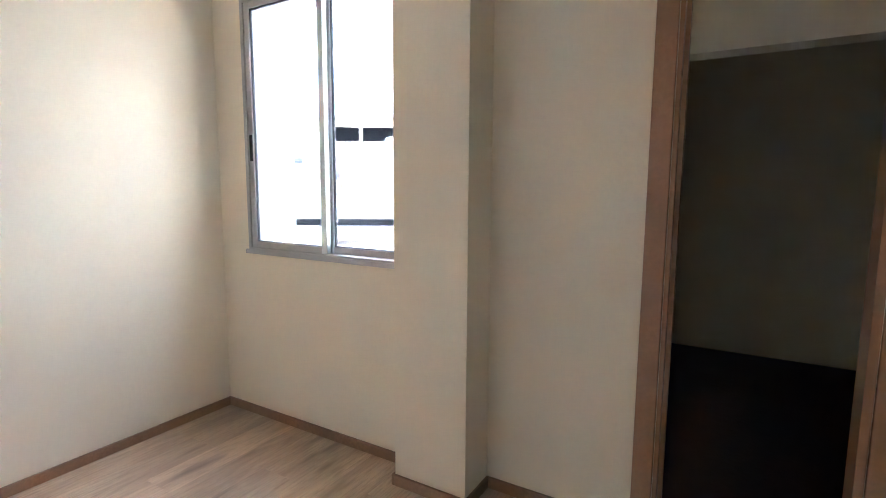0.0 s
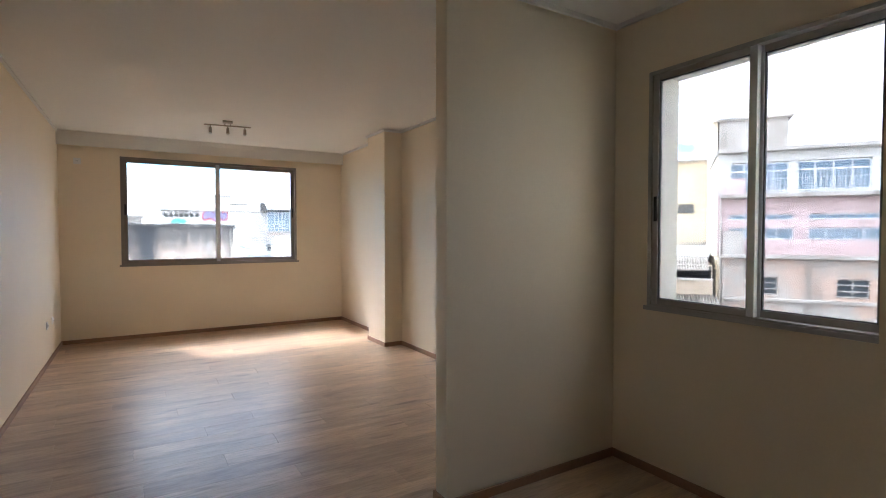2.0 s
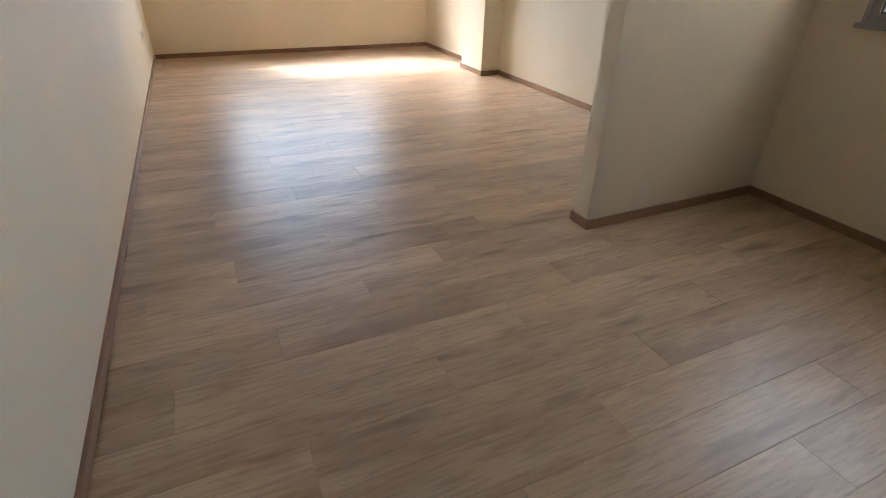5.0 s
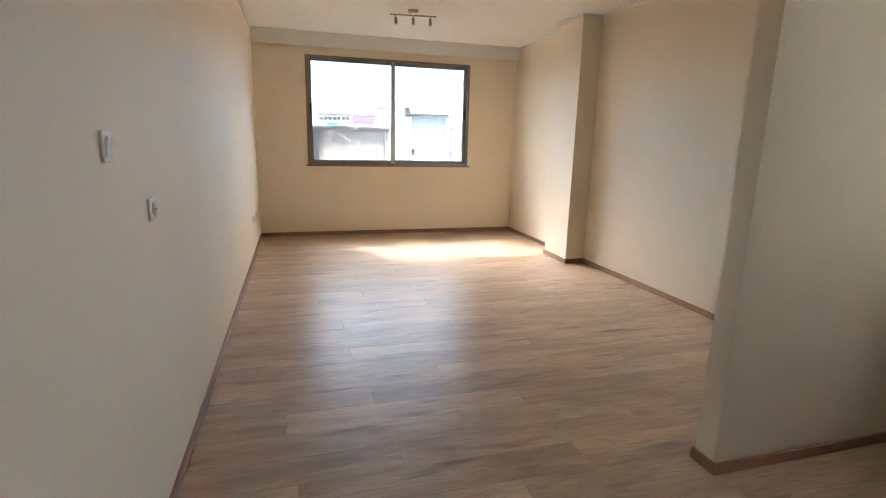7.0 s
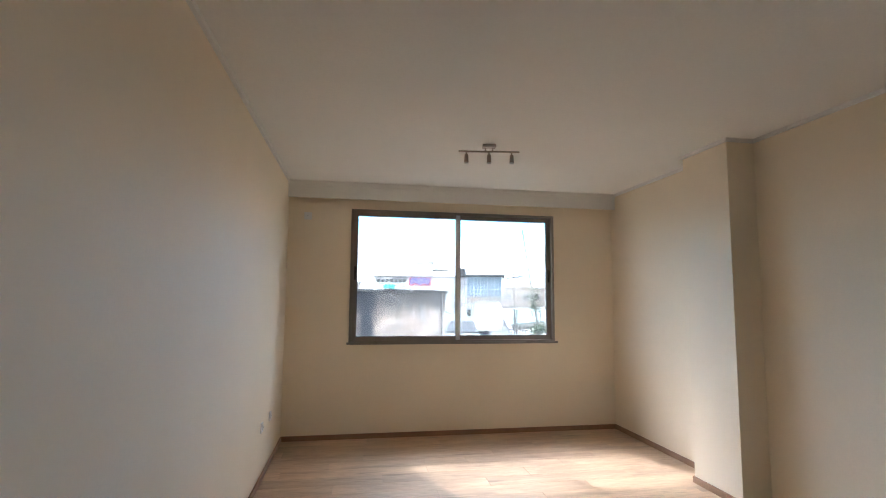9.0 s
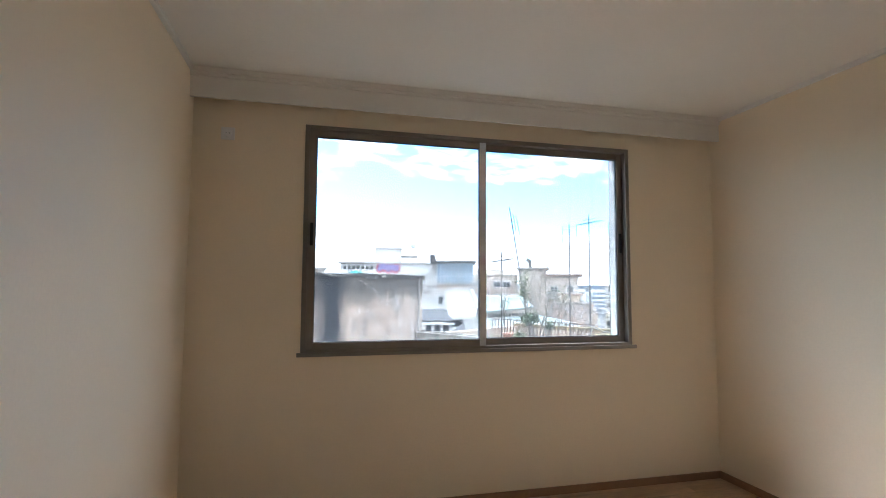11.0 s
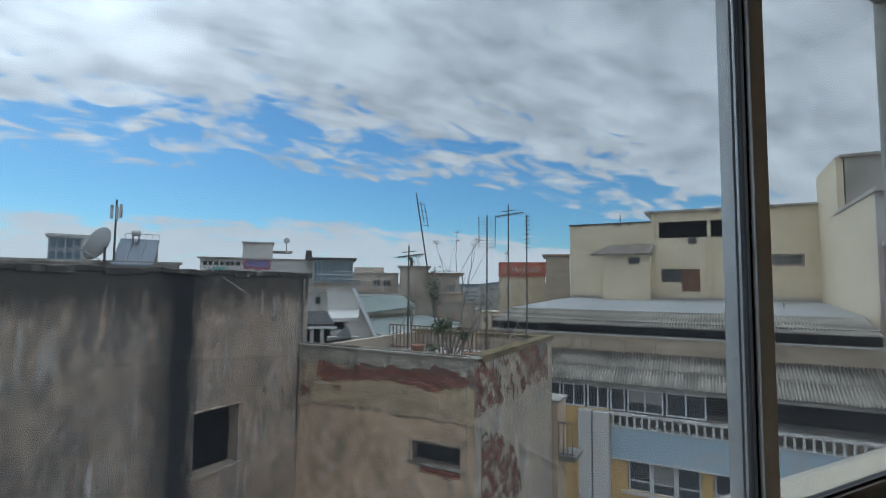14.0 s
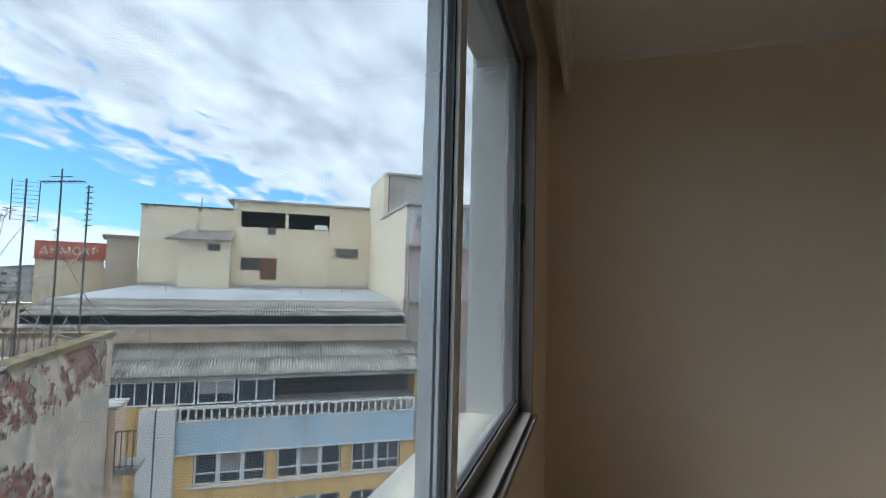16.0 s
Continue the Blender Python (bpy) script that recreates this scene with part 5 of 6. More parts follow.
# -- the ochre and blue building with corrugated roofs --
def ochre_building():
    ob = outside("ochre_building", (0, 40, GZ), "ochre and pale blue building with corrugated roofs", "building")
    y = 35.2
    g1, g2, g3 = (-5.0, -0.7), (-0.05, 4.1), (4.78, 8.17)
    rowz = [(-11.42, -9.42), (-16.4, -12.65)]
    holes = [(g[0], g[1], z0, z1) for g in (g1, g2, g3) for z0, z1 in rowz]
    part("wall", holed(-6.0, 9.55, GZ, -9.4, y, y + 0.4, holes, "x"), M_YELLOW, ob, "ochre painted facade")
    part("wall", boxes((-16, -6.0, y + 0.01, y + 0.4, GZ, -6.45)), M_YELLOW, ob)
    part("blue_band", boxes((-6.0, 9.05, y - 0.25, y + 0.4, -9.38, -7.42)), M_BLUE, ob, "pale blue balcony front with rust marks")
    part("ledge", boxes((-6.02, 9.1, y - 0.32, y + 0.4, -7.42, -7.34), (-6.02, 9.1, y - 0.32, y + 0.1, -6.66, -6.52), (-6.02, 9.1, y - 0.30, y - 0.2, -9.46, -9.38)), M_WHITEB, ob, "white balustrade rails")
    x = -5.85
    while x < 9.05:
        part("baluster", boxes((x - 0.07, x + 0.07, y - 0.28, y - 0.10, -7.34, -6.66), bevel=0.02), M_WHITEB, ob)
        x += 0.45
    for g, n in ((g1, 3), (g2, 3), (g3, 2)):
        for z0, z1 in rowz:
            w = (g[1] - g[0]) / n
            for k in range(n):
                a, b = g[0] + w * k, g[0] + w * (k + 1)
                wob = window_in(ob, a + 0.04, b - 0.04, z0, z1, y + 0.12, cols=2 if n == 2 else 1, rows=1, t=0.10)
                part("transom", boxes((a + 0.14, b - 0.14, y + 0.10, y + 0.2, z0 + 0.62, z0 + 0.72)), M_WFRAME, wob)
                if (k + n) % 3 == 1:
                    part("curtain", boxes((a + 0.15, b - 0.15, y + 0.135, y + 0.148, z0 + 0.75, z1 - 0.1)), M_CURT, wob, "pale net curtain")
                if k:
                    part("mullion", boxes((a - 0.09, a + 0.09, y + 0.03, y + 0.28, z0, z1)), M_WFRAME, ob, "white mullion post")
    part("sill", boxes((-5.4, 8.5, y - 0.10, y, -11.60, -11.44)), M_WHITEB, ob, "long white window sill")
    part("pilaster", boxes((-8.0, -7.15, y - 0.75, y, GZ, -6.5), (-7.05, -6.05, y - 0.75, y, GZ, -6.5), bevel=0.03), M_WHITEB, ob, "stained white end pilasters")
    part("pipe", tube(bmesh.new(), (9.35, y - 0.15, GZ), (9.35, y - 0.15, -4.8), 0.09), M_YELLOW, ob, "downpipe at the corner")
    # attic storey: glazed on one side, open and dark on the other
    # loggia depth is a black sheet, its shade painted
    part("loggia_shade", boxes((-16, 9.4, y + 2.2, y + 2.5, -6.5, -4.0)), M_SHADE, ob, "black sheet painting the shade at the rear of the open loggia")
    part("attic_floor", boxes((-16, 9.4, y + 0.05, y + 2.2, -6.66, -6.5)), M_GREYB, ob)
    part("attic_side", boxes((9.1, 9.4, y, y + 2.2, -6.5, -4.9)), M_YELLOW, ob)
    for a, b, c in ((-9.24, -7.7, 2), (-7.55, -6.15, 2), (-6.05, -5.1, 1), (-4.96, -2.78, 2), (-2.62, -0.35, 2), (-12.4, -9.4, 3)):
        wob = window_in(ob, a, b, -6.42, -4.93, y + 0.05, cols=c, t=0.09, pane_mat=M_PANE)
        if a == -4.96:
            part("curtain", boxes((a + 0.1, b - 0.1, y + 0.07, y + 0.078, -5.8, -5.0)), M_CURT, wob, "pale curtain")
    for z in (-5.45, -5.75, -6.05, -6.3):
        part("rail", boxes((-0.3, 9.1, y + 0.02, y + 0.05, z, z + 0.03)), M_STEEL, ob, "thin loggia rail")
    part("eave", boxes((-16, 9.45, y - 0.05, y + 0.15, -4.93, -4.72)), M_GREYB, ob, "weathered eaves board")
    part("roof", corrugated(-16.0, 9.45, 34.9, -4.63, 38.35, -2.95, seed=2), M_SHEET, ob, "corrugated fibre cement roof", True)
    part("attic_wall", boxes((-16.0, 9.1, 38.35, 38.6, -3.2, -1.75)), M_ATTIC, ob, "stained beige upper wall")
    for x in (-9.4, -8.6, -8.0, -7.4, -5.6, -5.0, -4.3, -3.6):
        part("rib", boxes((x - 0.07, x + 0.07, 38.25, 38.35, -3.0, -1.85)), M_ATTIC, ob)
    part("ledge", boxes((-16.0, 9.15, 38.2, 38.6, -1.85, -1.70)), M_WHITEB, ob)
    # black strip paints the shade under the upper roof
    part("roof_gap_shade", boxes((-16.0, 9.0, 38.68, 38.79, -1.75, -0.76)), M_SHADE, ob, "black strip painting the shade of the gap under the roof")
    for x in range(-15, 9, 3):
        part("post", boxes((x - 0.06, x + 0.06, 38.45, 38.57, -1.7, -0.95)), M_STEEL, ob)
    part("roof", corrugated(-15.6, 8.8, 37.6, -1.05, 42.0, -0.18, seed=5), M_SHEET, ob, "upper corrugated fibre cement roof", True)
    bm = bmesh.new()
    quad(bm, (-15.6, 42.0, -0.16), (9.0, 42.0, -0.16), (10.2, 62.0, 0.38), (-15.6, 62.0, 0.38))
    ex = bmesh.ops.extrude_face_region(bm, geom=bm.faces[:])
    bmesh.ops.translate(bm, verts=[v for v in ex["geom"] if isinstance(v, bmesh.types.BMVert)], vec=(0, 0, -0.3))
    bmesh.ops.recalc_face_normals(bm, faces=bm.faces)
    part("flat_roof", bm, M_ROOFW, ob, "pale grey flat roof")
    part("body", boxes((-16.0, 9.1, 38.8, 62.0, GZ, -0.75)), M_BEIGEB, ob)
    for x in (-10.5, 1.5, 5.5):
        part("roof_vent", tube(bmesh.new(), (x, 52, 0.05), (x, 52, 0.5), 0.08), M_GREYB, ob, "short roof vent pipe")


ochre_building()


# -- the cream building behind --
def cream_building():
    ob = outside("cream_building", (-3, 68, GZ), "cream rendered blind-walled building with open lofts", "building")
    y = 62.0
    holes = [(-5.15, -0.28, 7.3, 9.15), (0.1, 4.85, 7.3, 9.15), (-5.0, -1.05, 1.25, 3.78), (5.55, 8.45, 4.05, 5.25)]
    part("wall", holed(-5.85, 10.2, GZ, 10.2, y, y + 0.4, holes, "x"), M_CREAMB, ob, "cream rendered rear wall")
    part("wall", boxes((-15.4, -5.85, y + 0.3, y + 0.7, GZ, 9.2)), M_CREAMB, ob)
    part("body", boxes((-15.4, -5.85, y + 0.7, 75, GZ, 9.0), (-5.85, 10.2, y + 2.6, 75, GZ, 10.0)), M_CREAMB, ob)
    # one black sheet gives the lofts their shade
    part("loft_shade", boxes((-5.6, 10.0, y + 2.4, y + 2.58, 0.5, 10.0)), M_SHADE, ob, "black sheet painting the shade inside the lofts")
    part("floor_slab", boxes((-5.8, 10.1, y + 0.4, y + 2.4, 7.0, 7.3), (-5.8, 10.1, y + 0.4, y + 2.4, 0.9, 1.25)), M_GREYB, ob)
    part("roof", boxes((-6.6, 10.4, y - 0.45, 75, 10.2, 10.42), bevel=0.03), M_GREYB, ob, "thin grey roof slab with overhang")
    part("parapet_cap", boxes((-15.5, -5.86, y + 0.2, y + 0.8, 9.2, 9.36)), M_DARKC, ob, "stained parapet cap")
    for x in (-5.75, -0.08, 5.0, 9.95):
        part("pier", boxes((x - 0.16, x + 0.16, y - 0.25, y, -0.4, 10.2)), M_CREAMB, ob)
        part("pier_foot", boxes((x - 0.32, x + 0.32, y - 0.6, y - 0.25, -0.4, 0.9), bevel=0.05), M_GREYB, ob)
    rng = random.Random(17)
    for k in range(26):
        a = -15.0 + k * 0.97 + rng.uniform(-0.45, 0.45)
        top = 9.2 if a < -5.9 else 10.2
        part("drip_stain", boxes((a, a + rng.uniform(0.04, 0.3), y + (0.29 if a < -5.9 else -0.008), y + (0.3 if a < -5.9 else 0.0), top - rng.uniform(0.1, 0.42), top - 0.01)), M_DARKC, ob, "thin black drip below the roof edge")
    part("foot_stain", boxes((-15.4, -11.1, y + 0.285, y + 0.3, 0.2, 0.75), (-5.4, 4.8, y - 0.012, y, 0.35, 0.62), (5.3, 9.7, y - 0.012, y, 0.35, 0.75)), M_GREYB, ob, "grey cement skirting along the wall foot")
    part("hanging_board", boxes((-2.2, -1.3, y - 0.06, y - 0.01, 6.55, 7.35)), M_STEEL, ob, "dark board hanging in the opening")
    part("shutter", boxes((-2.9, -1.05, y + 0.05, y + 0.2, 1.25, 3.78)), M_RUST, ob, "rusty brown metal shutter")
    window_in(ob, -4.9, -2.95, 2.3, 3.7, y + 0.15, cols=3, rows=2, frame_mat=M_STEEL, t=0.10)
    part("low_wall", boxes((-5.0, -2.9, y + 0.0, y + 0.3, 1.25, 2.3)), M_CREAMB, ob)
    window_in(ob, 5.6, 8.4, 4.1, 5.2, y + 0.12, cols=4, rows=2, frame_mat=M_GREYB, t=0.10)
    part("white_crate", boxes((3.1, 4.6, y + 0.1, y + 0.4, 7.35, 7.95)), M_WFRAME, ob, "white rail in the opening")
    part("annex", holed(-11.0, -5.9, -0.4, 5.3, 59.4, 59.7, [(-8.2, -6.9, 4.3, 5.05)], "x"), M_CREAMB, ob, "small projecting annex")
    part("annex_body", boxes((-11.0, -5.9, 59.7, 62.2, -0.4, 5.2)), M_CREAMB, ob)
    part("annex_window", boxes((-8.2, -6.9, 59.66, 59.72, 4.3, 5.05)), M_PANE, ob)
    bm = bmesh.new()
    quad(bm, (-12.2, 58.6, 5.25), (-5.7, 58.6, 5.25), (-5.7, 62, 6.5), (-10.6, 62, 6.5))
    ex = bmesh.ops.extrude_face_region(bm, geom=bm.faces[:])
    bmesh.ops.translate(bm, verts=[v for v in ex["geom"] if isinstance(v, bmesh.types.BMVert)], vec=(0, 0, 0.22))
    bmesh.ops.recalc_face_normals(bm, faces=bm.faces)
    part("annex_roof", bm, M_STAINR, ob, "small tiled lean-to roof")
    part("roof_pole", tube(bmesh.new(), (-9.5, 63, 9.2), (-9.5, 63, 10.4), 0.05), M_STEEL, ob)


cream_building()


# -- the pink building with the tower --
def pink_building():
    ob = outside("pink_building", (17, 48, GZ), "run-down pink and grey apartment block", "building")
    y, x0, x1 = 41.0, 9.5, 27.0
    top = [(10.33, 14.23), (14.76, 19.2), (19.67, 24.2)]
    mid = [(10.28, 14.6), (15.5, 19.93), (20.8, 25.2)]
    h = [(a, b, 4.9, 7.2) for a, b in top] + [(a, b, 2.74, 3.22) for a, b in mid] + [(a, b, 1.2, 2.17) for a, b in mid]
    low = [(11.68, 13.65), (17.29, 19.25), (22.4, 24.4)]
    hl = [(a, b, -3.04, -1.6) for a, b in low] + [(a - 0.2, b + 0.8, -8.2, -5.97) for a, b in low] + [(a, b, -13.0, -10.8) for a, b in low]
    part("wall", holed(x0, x1, 4.75, 7.95, y, y + 0.35, h, "x"), M_WHITEB, ob, "grey-white top storey")
    part("wall", holed(x0, x1, 0.05, 4.75, y, y + 0.35, h, "x"), M_PINK, ob, "faded pink storey")
    part("wall", holed(x0 + 0.4, x1, GZ, 0.05, y, y + 0.35, hl, "x"), M_PEACH, ob, "patched grey and peach lower storeys")
    part("side_wall", boxes((x0, x0 + 0.35, y + 0.35, 53.0, GZ, 7.95), (x0 + 0.2, x0 + 0.7, 53.0, 62.3, GZ, 13.0)), M_CREAMB, ob, "cream blind side wall")
    part("body", boxes((x0 + 0.4, x1, y + 2.5, 53, GZ, 7.7)), M_GREYB, ob)
    part("roof_slab", boxes((x0 - 0.1, x1, y - 0.7, 53.0, 7.95, 8.25), bevel=0.04), M_GREYB, ob, "stained concrete roof edge")
    part("ledge", boxes((x0 + 0.2, x1, y - 0.9, y, 4.45, 4.75), (x0 + 0.2, x1, y - 0.55, y, -0.2, 0.1), (x0 + 0.4, x1, y - 0.25, y, -3.5, -3.25), (x0 + 0.4, x1, y - 0.25, y, -8.8, -8.55), bevel=0.04), M_GREYB, ob, "weathered concrete ledges")
    part("parapet", boxes((x0 + 0.25, 11.3, y - 0.9, y - 0.75, 4.75, 5.95)), M_PINK, ob, "pink balcony parapet")
    part("parapet", boxes((x0 + 0.4, 11.3, y - 0.5, y - 0.38, 0.1, 1.9)), M_GREYB, ob)
    railing(ob, 11.3, x1, y - 0.8, 4.75, 5.85, 0.28, 0.02, M_WBAR)
    for a, b in top:
        n = 4
        wv = window_in(ob, a, b, 4.95, 7.15, y + 0.12, cols=n, rows=1, pane_mat=M_PANESKY, t=0.10)
        part("transom", boxes((a + 0.1, b - 0.1, y + 0.1, y + 0.2, 6.45, 6.58)), M_WFRAME, wv)
        part("bars", boxes(*[(a + 0.3 + k * 0.22, a + 0.33 + k * 0.22, y + 0.04, y + 0.07, 5.0, 6.4) for k in range(int((b - a - 0.5) / 0.22))]), M_WBAR, wv, "white window bars")
    for a, b in mid:
        window_in(ob, a, b, 2.76, 3.2, y + 0.12, cols=4, pane_mat=M_PANESKY, t=0.09)
        window_in(ob, a, b, 1.22, 2.15, y + 0.12, cols=4, pane_mat=M_PANESKY, t=0.09, bars=22)
        railing(ob, a + 0.2, b, y - 0.45, 0.1, 1.0, 0.2, 0.018, M_PINK)
    for a, b in low:
        window_in(ob, a, b, -3.0, -1.62, y + 0.15, cols=2, rows=3, frame_mat=M_GREYB, t=0.09)
        window_in(ob, a - 0.2, b + 0.8, -8.18, -6.0, y + 0.15, cols=3, rows=2, frame_mat=M_GREYB, t=0.09)
        window_in(ob, a, b, -12.98, -10.82, y + 0.15, cols=2, rows=2, frame_mat=M_GREYB, t=0.09)
        part("grille", boxes(*[(a - 0.25, b + 0.85, y - 0.06, y - 0.03, -8.15 + k * 0.3, -8.11 + k * 0.3) for k in range(7)]), M_STEEL, ob, "iron window grille")
    tw = part("tower", boxes((10.3, 16.1, 53.0, 62.0, 7.7, 12.85)), M_GREYB, ob, "grey concrete stair tower")
    part("tower_cap", boxes((9.9, 16.5, 52.6, 62.2, 12.85, 13.1), bevel=0.04), M_GREYB, ob)
    part("tower_window", boxes((12.2, 14.6, 52.97, 53.05, 8.6, 9.6)), M_GREYW, ob)
    part("pole", tube(bmesh.new(), (14.2, 54, 13.1), (14.2, 54, 19.2), 0.06, 0.03), M_STEEL, ob, "tall thin roof pole")
    for dx in (-1, 1):
        part("stay", tube(bmesh.new(), (14.2, 54, 14.4), (14.2 + dx, 54, 13.1), 0.03), M_STEEL, ob)
    part("drain_pipe", tube(bmesh.new(), (9.75, y - 0.1, GZ), (9.75, y - 0.1, 4.4), 0.08), M_GREYB, ob)


pink_building()


# -- farther roofs --
def house(name, az0, az1, d, ztop, material, label, floors=2, cols=4, depth=14, storey=3.0, roof=None, pane=None, group="", win=True):
    """A far building whose front spans two bearings at a distance, with its rows of windows."""
    half = radians(az1 - az0) / 2
    x0, x1, y = -d * math.tan(half), d * math.tan(half), d
    ob = thing(name, (0, y + depth / 2, GZ), label, "building", group, pose(1.03, -0.18, -0.28, 0, 0, -(az0 + az1) / 2))
    holes = []
    cols = max(1, min(cols, round((x1 - x0) / 2.3)))
    w = (x1 - x0) / cols
    for f in range(floors):
        for c in range(cols):
            zc = ztop - 1.7 - f * storey
            holes.append((x0 + w * c + w * 0.27, x0 + w * c + w * 0.73, zc - 0.65, zc + 0.65))
    if not win:
        holes = []
    part("wall", holed(x0, x1, GZ, ztop, y, y + 0.3, holes, "x"), material, ob)
    part("body", boxes((x0, x1, y + 0.3, y + depth, GZ, ztop - 0.3)), material, ob)
    part("roof_edge", boxes((x0 - 0.15, x1 + 0.15, y - 0.15, y + 0.35, ztop, ztop + 0.18)), roof or M_GREYB, ob)
    for hcell in holes:
        window_in(ob, *hcell, y + 0.12, cols=2, t=0.10, pane_mat=pane or M_PANE)
    return ob, x0, x1, y


def graffiti_block():
    ob, x0, x1, y = house("graffiti_block", 2.2, 14.0, 62, 4.55, M_WHITEB, "white rooftop block with painted graffiti", win=False)
    k = (x1 - x0) / 11.8
    at = lambda az: x0 + (az - 2.2) * k
    part("penthouse", boxes((at(6.2), at(9.3), y + 1.0, y + 7, 4.4, 6.55)), M_WHITEB, ob)
    part("penthouse_roof", boxes((at(6.1), at(9.45), y + 0.8, y + 7, 6.55, 6.7), (at(9.3), at(11.4), y + 1.6, y + 5, 5.6, 5.75)), M_GREYB, ob)
    for i in range(7):
        a = at(2.5) + i * k * 0.53
        # openings are flat black squares, shade put into the colour
        part("vent_shade", boxes((a, a + k * 0.32, y - 0.03, y + 0.1, 3.85, 4.25)), M_SHADE, ob, "black square painting the shade of an opening")
    part("canopy", boxes((at(1.9), at(6.4), y - 0.5, y + 1, 4.6, 4.75)), M_GREYB, ob)
    def blobs(grow, off, *rows):
        """Rounded flat paint shapes that overlap like sprayed letters."""
        bm = bmesh.new()
        for i, (az, z, w, h, tilt) in enumerate(rows):
            bmesh.ops.create_cone(bm, cap_ends=True, segments=18, radius1=1, radius2=1, depth=0.02, matrix=Matrix.Translation((at(az), y - off - i * 0.003, z)) @ Matrix.Rotation(tilt, 4, "Y") @ Matrix.Rotation(radians(90), 4, "X") @ Matrix.Diagonal((w + grow, h + grow, 1, 1)))
        return bm

    letters = ((6.8, 4.05, 0.32, 0.52, 0.3), (7.3, 4.15, 0.34, 0.46, -0.2), (7.8, 4.0, 0.32, 0.56, 0.1), (8.3, 4.1, 0.36, 0.46, -0.3), (8.75, 4.0, 0.28, 0.50, 0.25))
    part("graffiti", blobs(0.16, 0.02, *letters), M_GRED, ob, "red graffiti outline")
    part("graffiti", blobs(0.0, 0.05, *letters), M_GVIO, ob, "violet graffiti fill")
    part("graffiti", blobs(0.0, 0.02, (3.5, 3.25, 0.26, 0.36, 0.2), (3.95, 3.35, 0.28, 0.32, -0.3), (4.45, 3.25, 0.26, 0.36, 0.1)), M_GCYAN, ob, "turquoise graffiti")
    part("dish_pole", tube(bmesh.new(), (at(10.8), y + 3, 5.7), (at(10.8), y + 3, 7.0), 0.05), M_STEEL, ob)
    bm = bmesh.new()
    bmesh.ops.create_uvsphere(bm, u_segments=16, v_segments=8, radius=0.38, matrix=Matrix.Translation((at(10.8), y + 2.9, 7.15)) @ Matrix.Diagonal((1, 0.3, 1, 1)))
    part("satellite_dish", bm, M_DISH, ob, "small round satellite dish")
    part("water_tank", boxes((at(13.0), at(13.7), y + 3, y + 4.4, 4.3, 5.6), bevel=0.1), M_STEEL, ob)


graffiti_block()


def glazed_penthouse():
    ob, x0, x1, y = house("glazed_penthouse", 13.6, 17.9, 58, 1.9, M_PEACH, "steel and glass rooftop storey", win=False)
    n = 5
    w = (x1 - x0) / n
    for i in range(n):
        window_in(ob, x0 + w * i, x0 + w * (i + 1), 2.0, 4.5, y + 0.1, cols=2, rows=2, frame_mat=M_WFRAME, pane_mat=M_PANESKY, t=0.06)
    part("roof", boxes((x0 - 0.8, x1 + 0.4, y - 0.8, y + 8, 4.55, 4.75)), M_STEEL, ob, "thin dark steel roof")
    for i in range(n + 1):
        part("post", boxes((x0 + w * i - 0.035, x0 + w * i + 0.035, y - 0.05, y + 0.08, 1.95, 4.55)), M_WFRAME, ob)
    part("back", boxes((x0, x1, y + 0.4, y + 8, 1.9, 4.5)), M_GREYB, ob)
    part("rail", boxes((x0 - 0.6, x1 + 0.3, y - 0.7, y - 0.64, 2.85, 2.92), (x0 - 0.6, x1 + 0.3, y - 0.7, y - 0.64, 2.35, 2.40)), M_WFRAME, ob)
    part("stove_pipe", tube(bmesh.new(), (x0 - 0.6, y + 1, 4.7), (x0 - 0.6, y + 1, 5.6), 0.3, 0.34, seg=12), M_STEEL, ob)


glazed_penthouse()
ob, x0, x1, y = house("beige_block", 17.6, 23.0, 72, 3.3, M_BEIGEL, "beige apartment block with small windows", win=False)
for a, b, pm in ((0.35, 1.55, M_CURT), (3.2, 4.3, M_PANE), (4.6, 5.75, M_PANE)):
    window_in(ob, x0 + a, x0 + b, 1.5, 2.5, y - 0.06, cols=2, t=0.1, pane_mat=pm)
part("penthouse", boxes((x0 + 0.5, x1 - 2.0, y + 2, y + 8, 3.3, 4.3)), M_BEIGEL, ob)
railing(ob, x0, x1, y - 0.8, 0.7, 1.6, 0.4, 0.03, M_PINK)
part("balcony", boxes((x0, x1, y - 1.0, y, 0.5, 0.7)), M_GREYB, ob)
ob, x0, x1, y = house("brown_block", 23.2, 26.4, 66, 3.9, M_BEIGEL, "brown blind-sided apartment block", floors=1, cols=2, win=False)
part("chimney", tube(tube(bmesh.new(), (x0 + 1.5, y + 2, 4.2), (x0 + 1.5, y + 2, 5.2), 0.22), (x0 + 1.6, y + 2, 5.2), (x0 + 1.0, y + 2, 5.5), 0.24), M_STEEL, ob)
part("roof_slab", boxes((x0 - 0.3, x1 + 0.4, y - 0.4, y + 10, 4.08, 4.3)), M_GREYB, ob)
ob, x0, x1, y = house("balcony_block", 26.4, 30.0, 64, 2.9, M_BEIGEL, "beige block with stepped balconies and tiled roof", floors=4, cols=4, storey=2.4)
part("tiled_roof", boxes((x0 - 0.5, x1 + 0.6, y - 0.7, y + 9, 3.1, 3.35)), M_TILE, ob)
for k in range(4):
    part("balcony", boxes((x0, x1 + 0.5, y - 1.1, y, 0.15 - k * 2.4, 0.3 - k * 2.4), (x0, x1 + 0.5, y - 1.1, y - 1.0, 0.3 - k * 2.4, 1.1 - k * 2.4)), M_GREYB, ob)
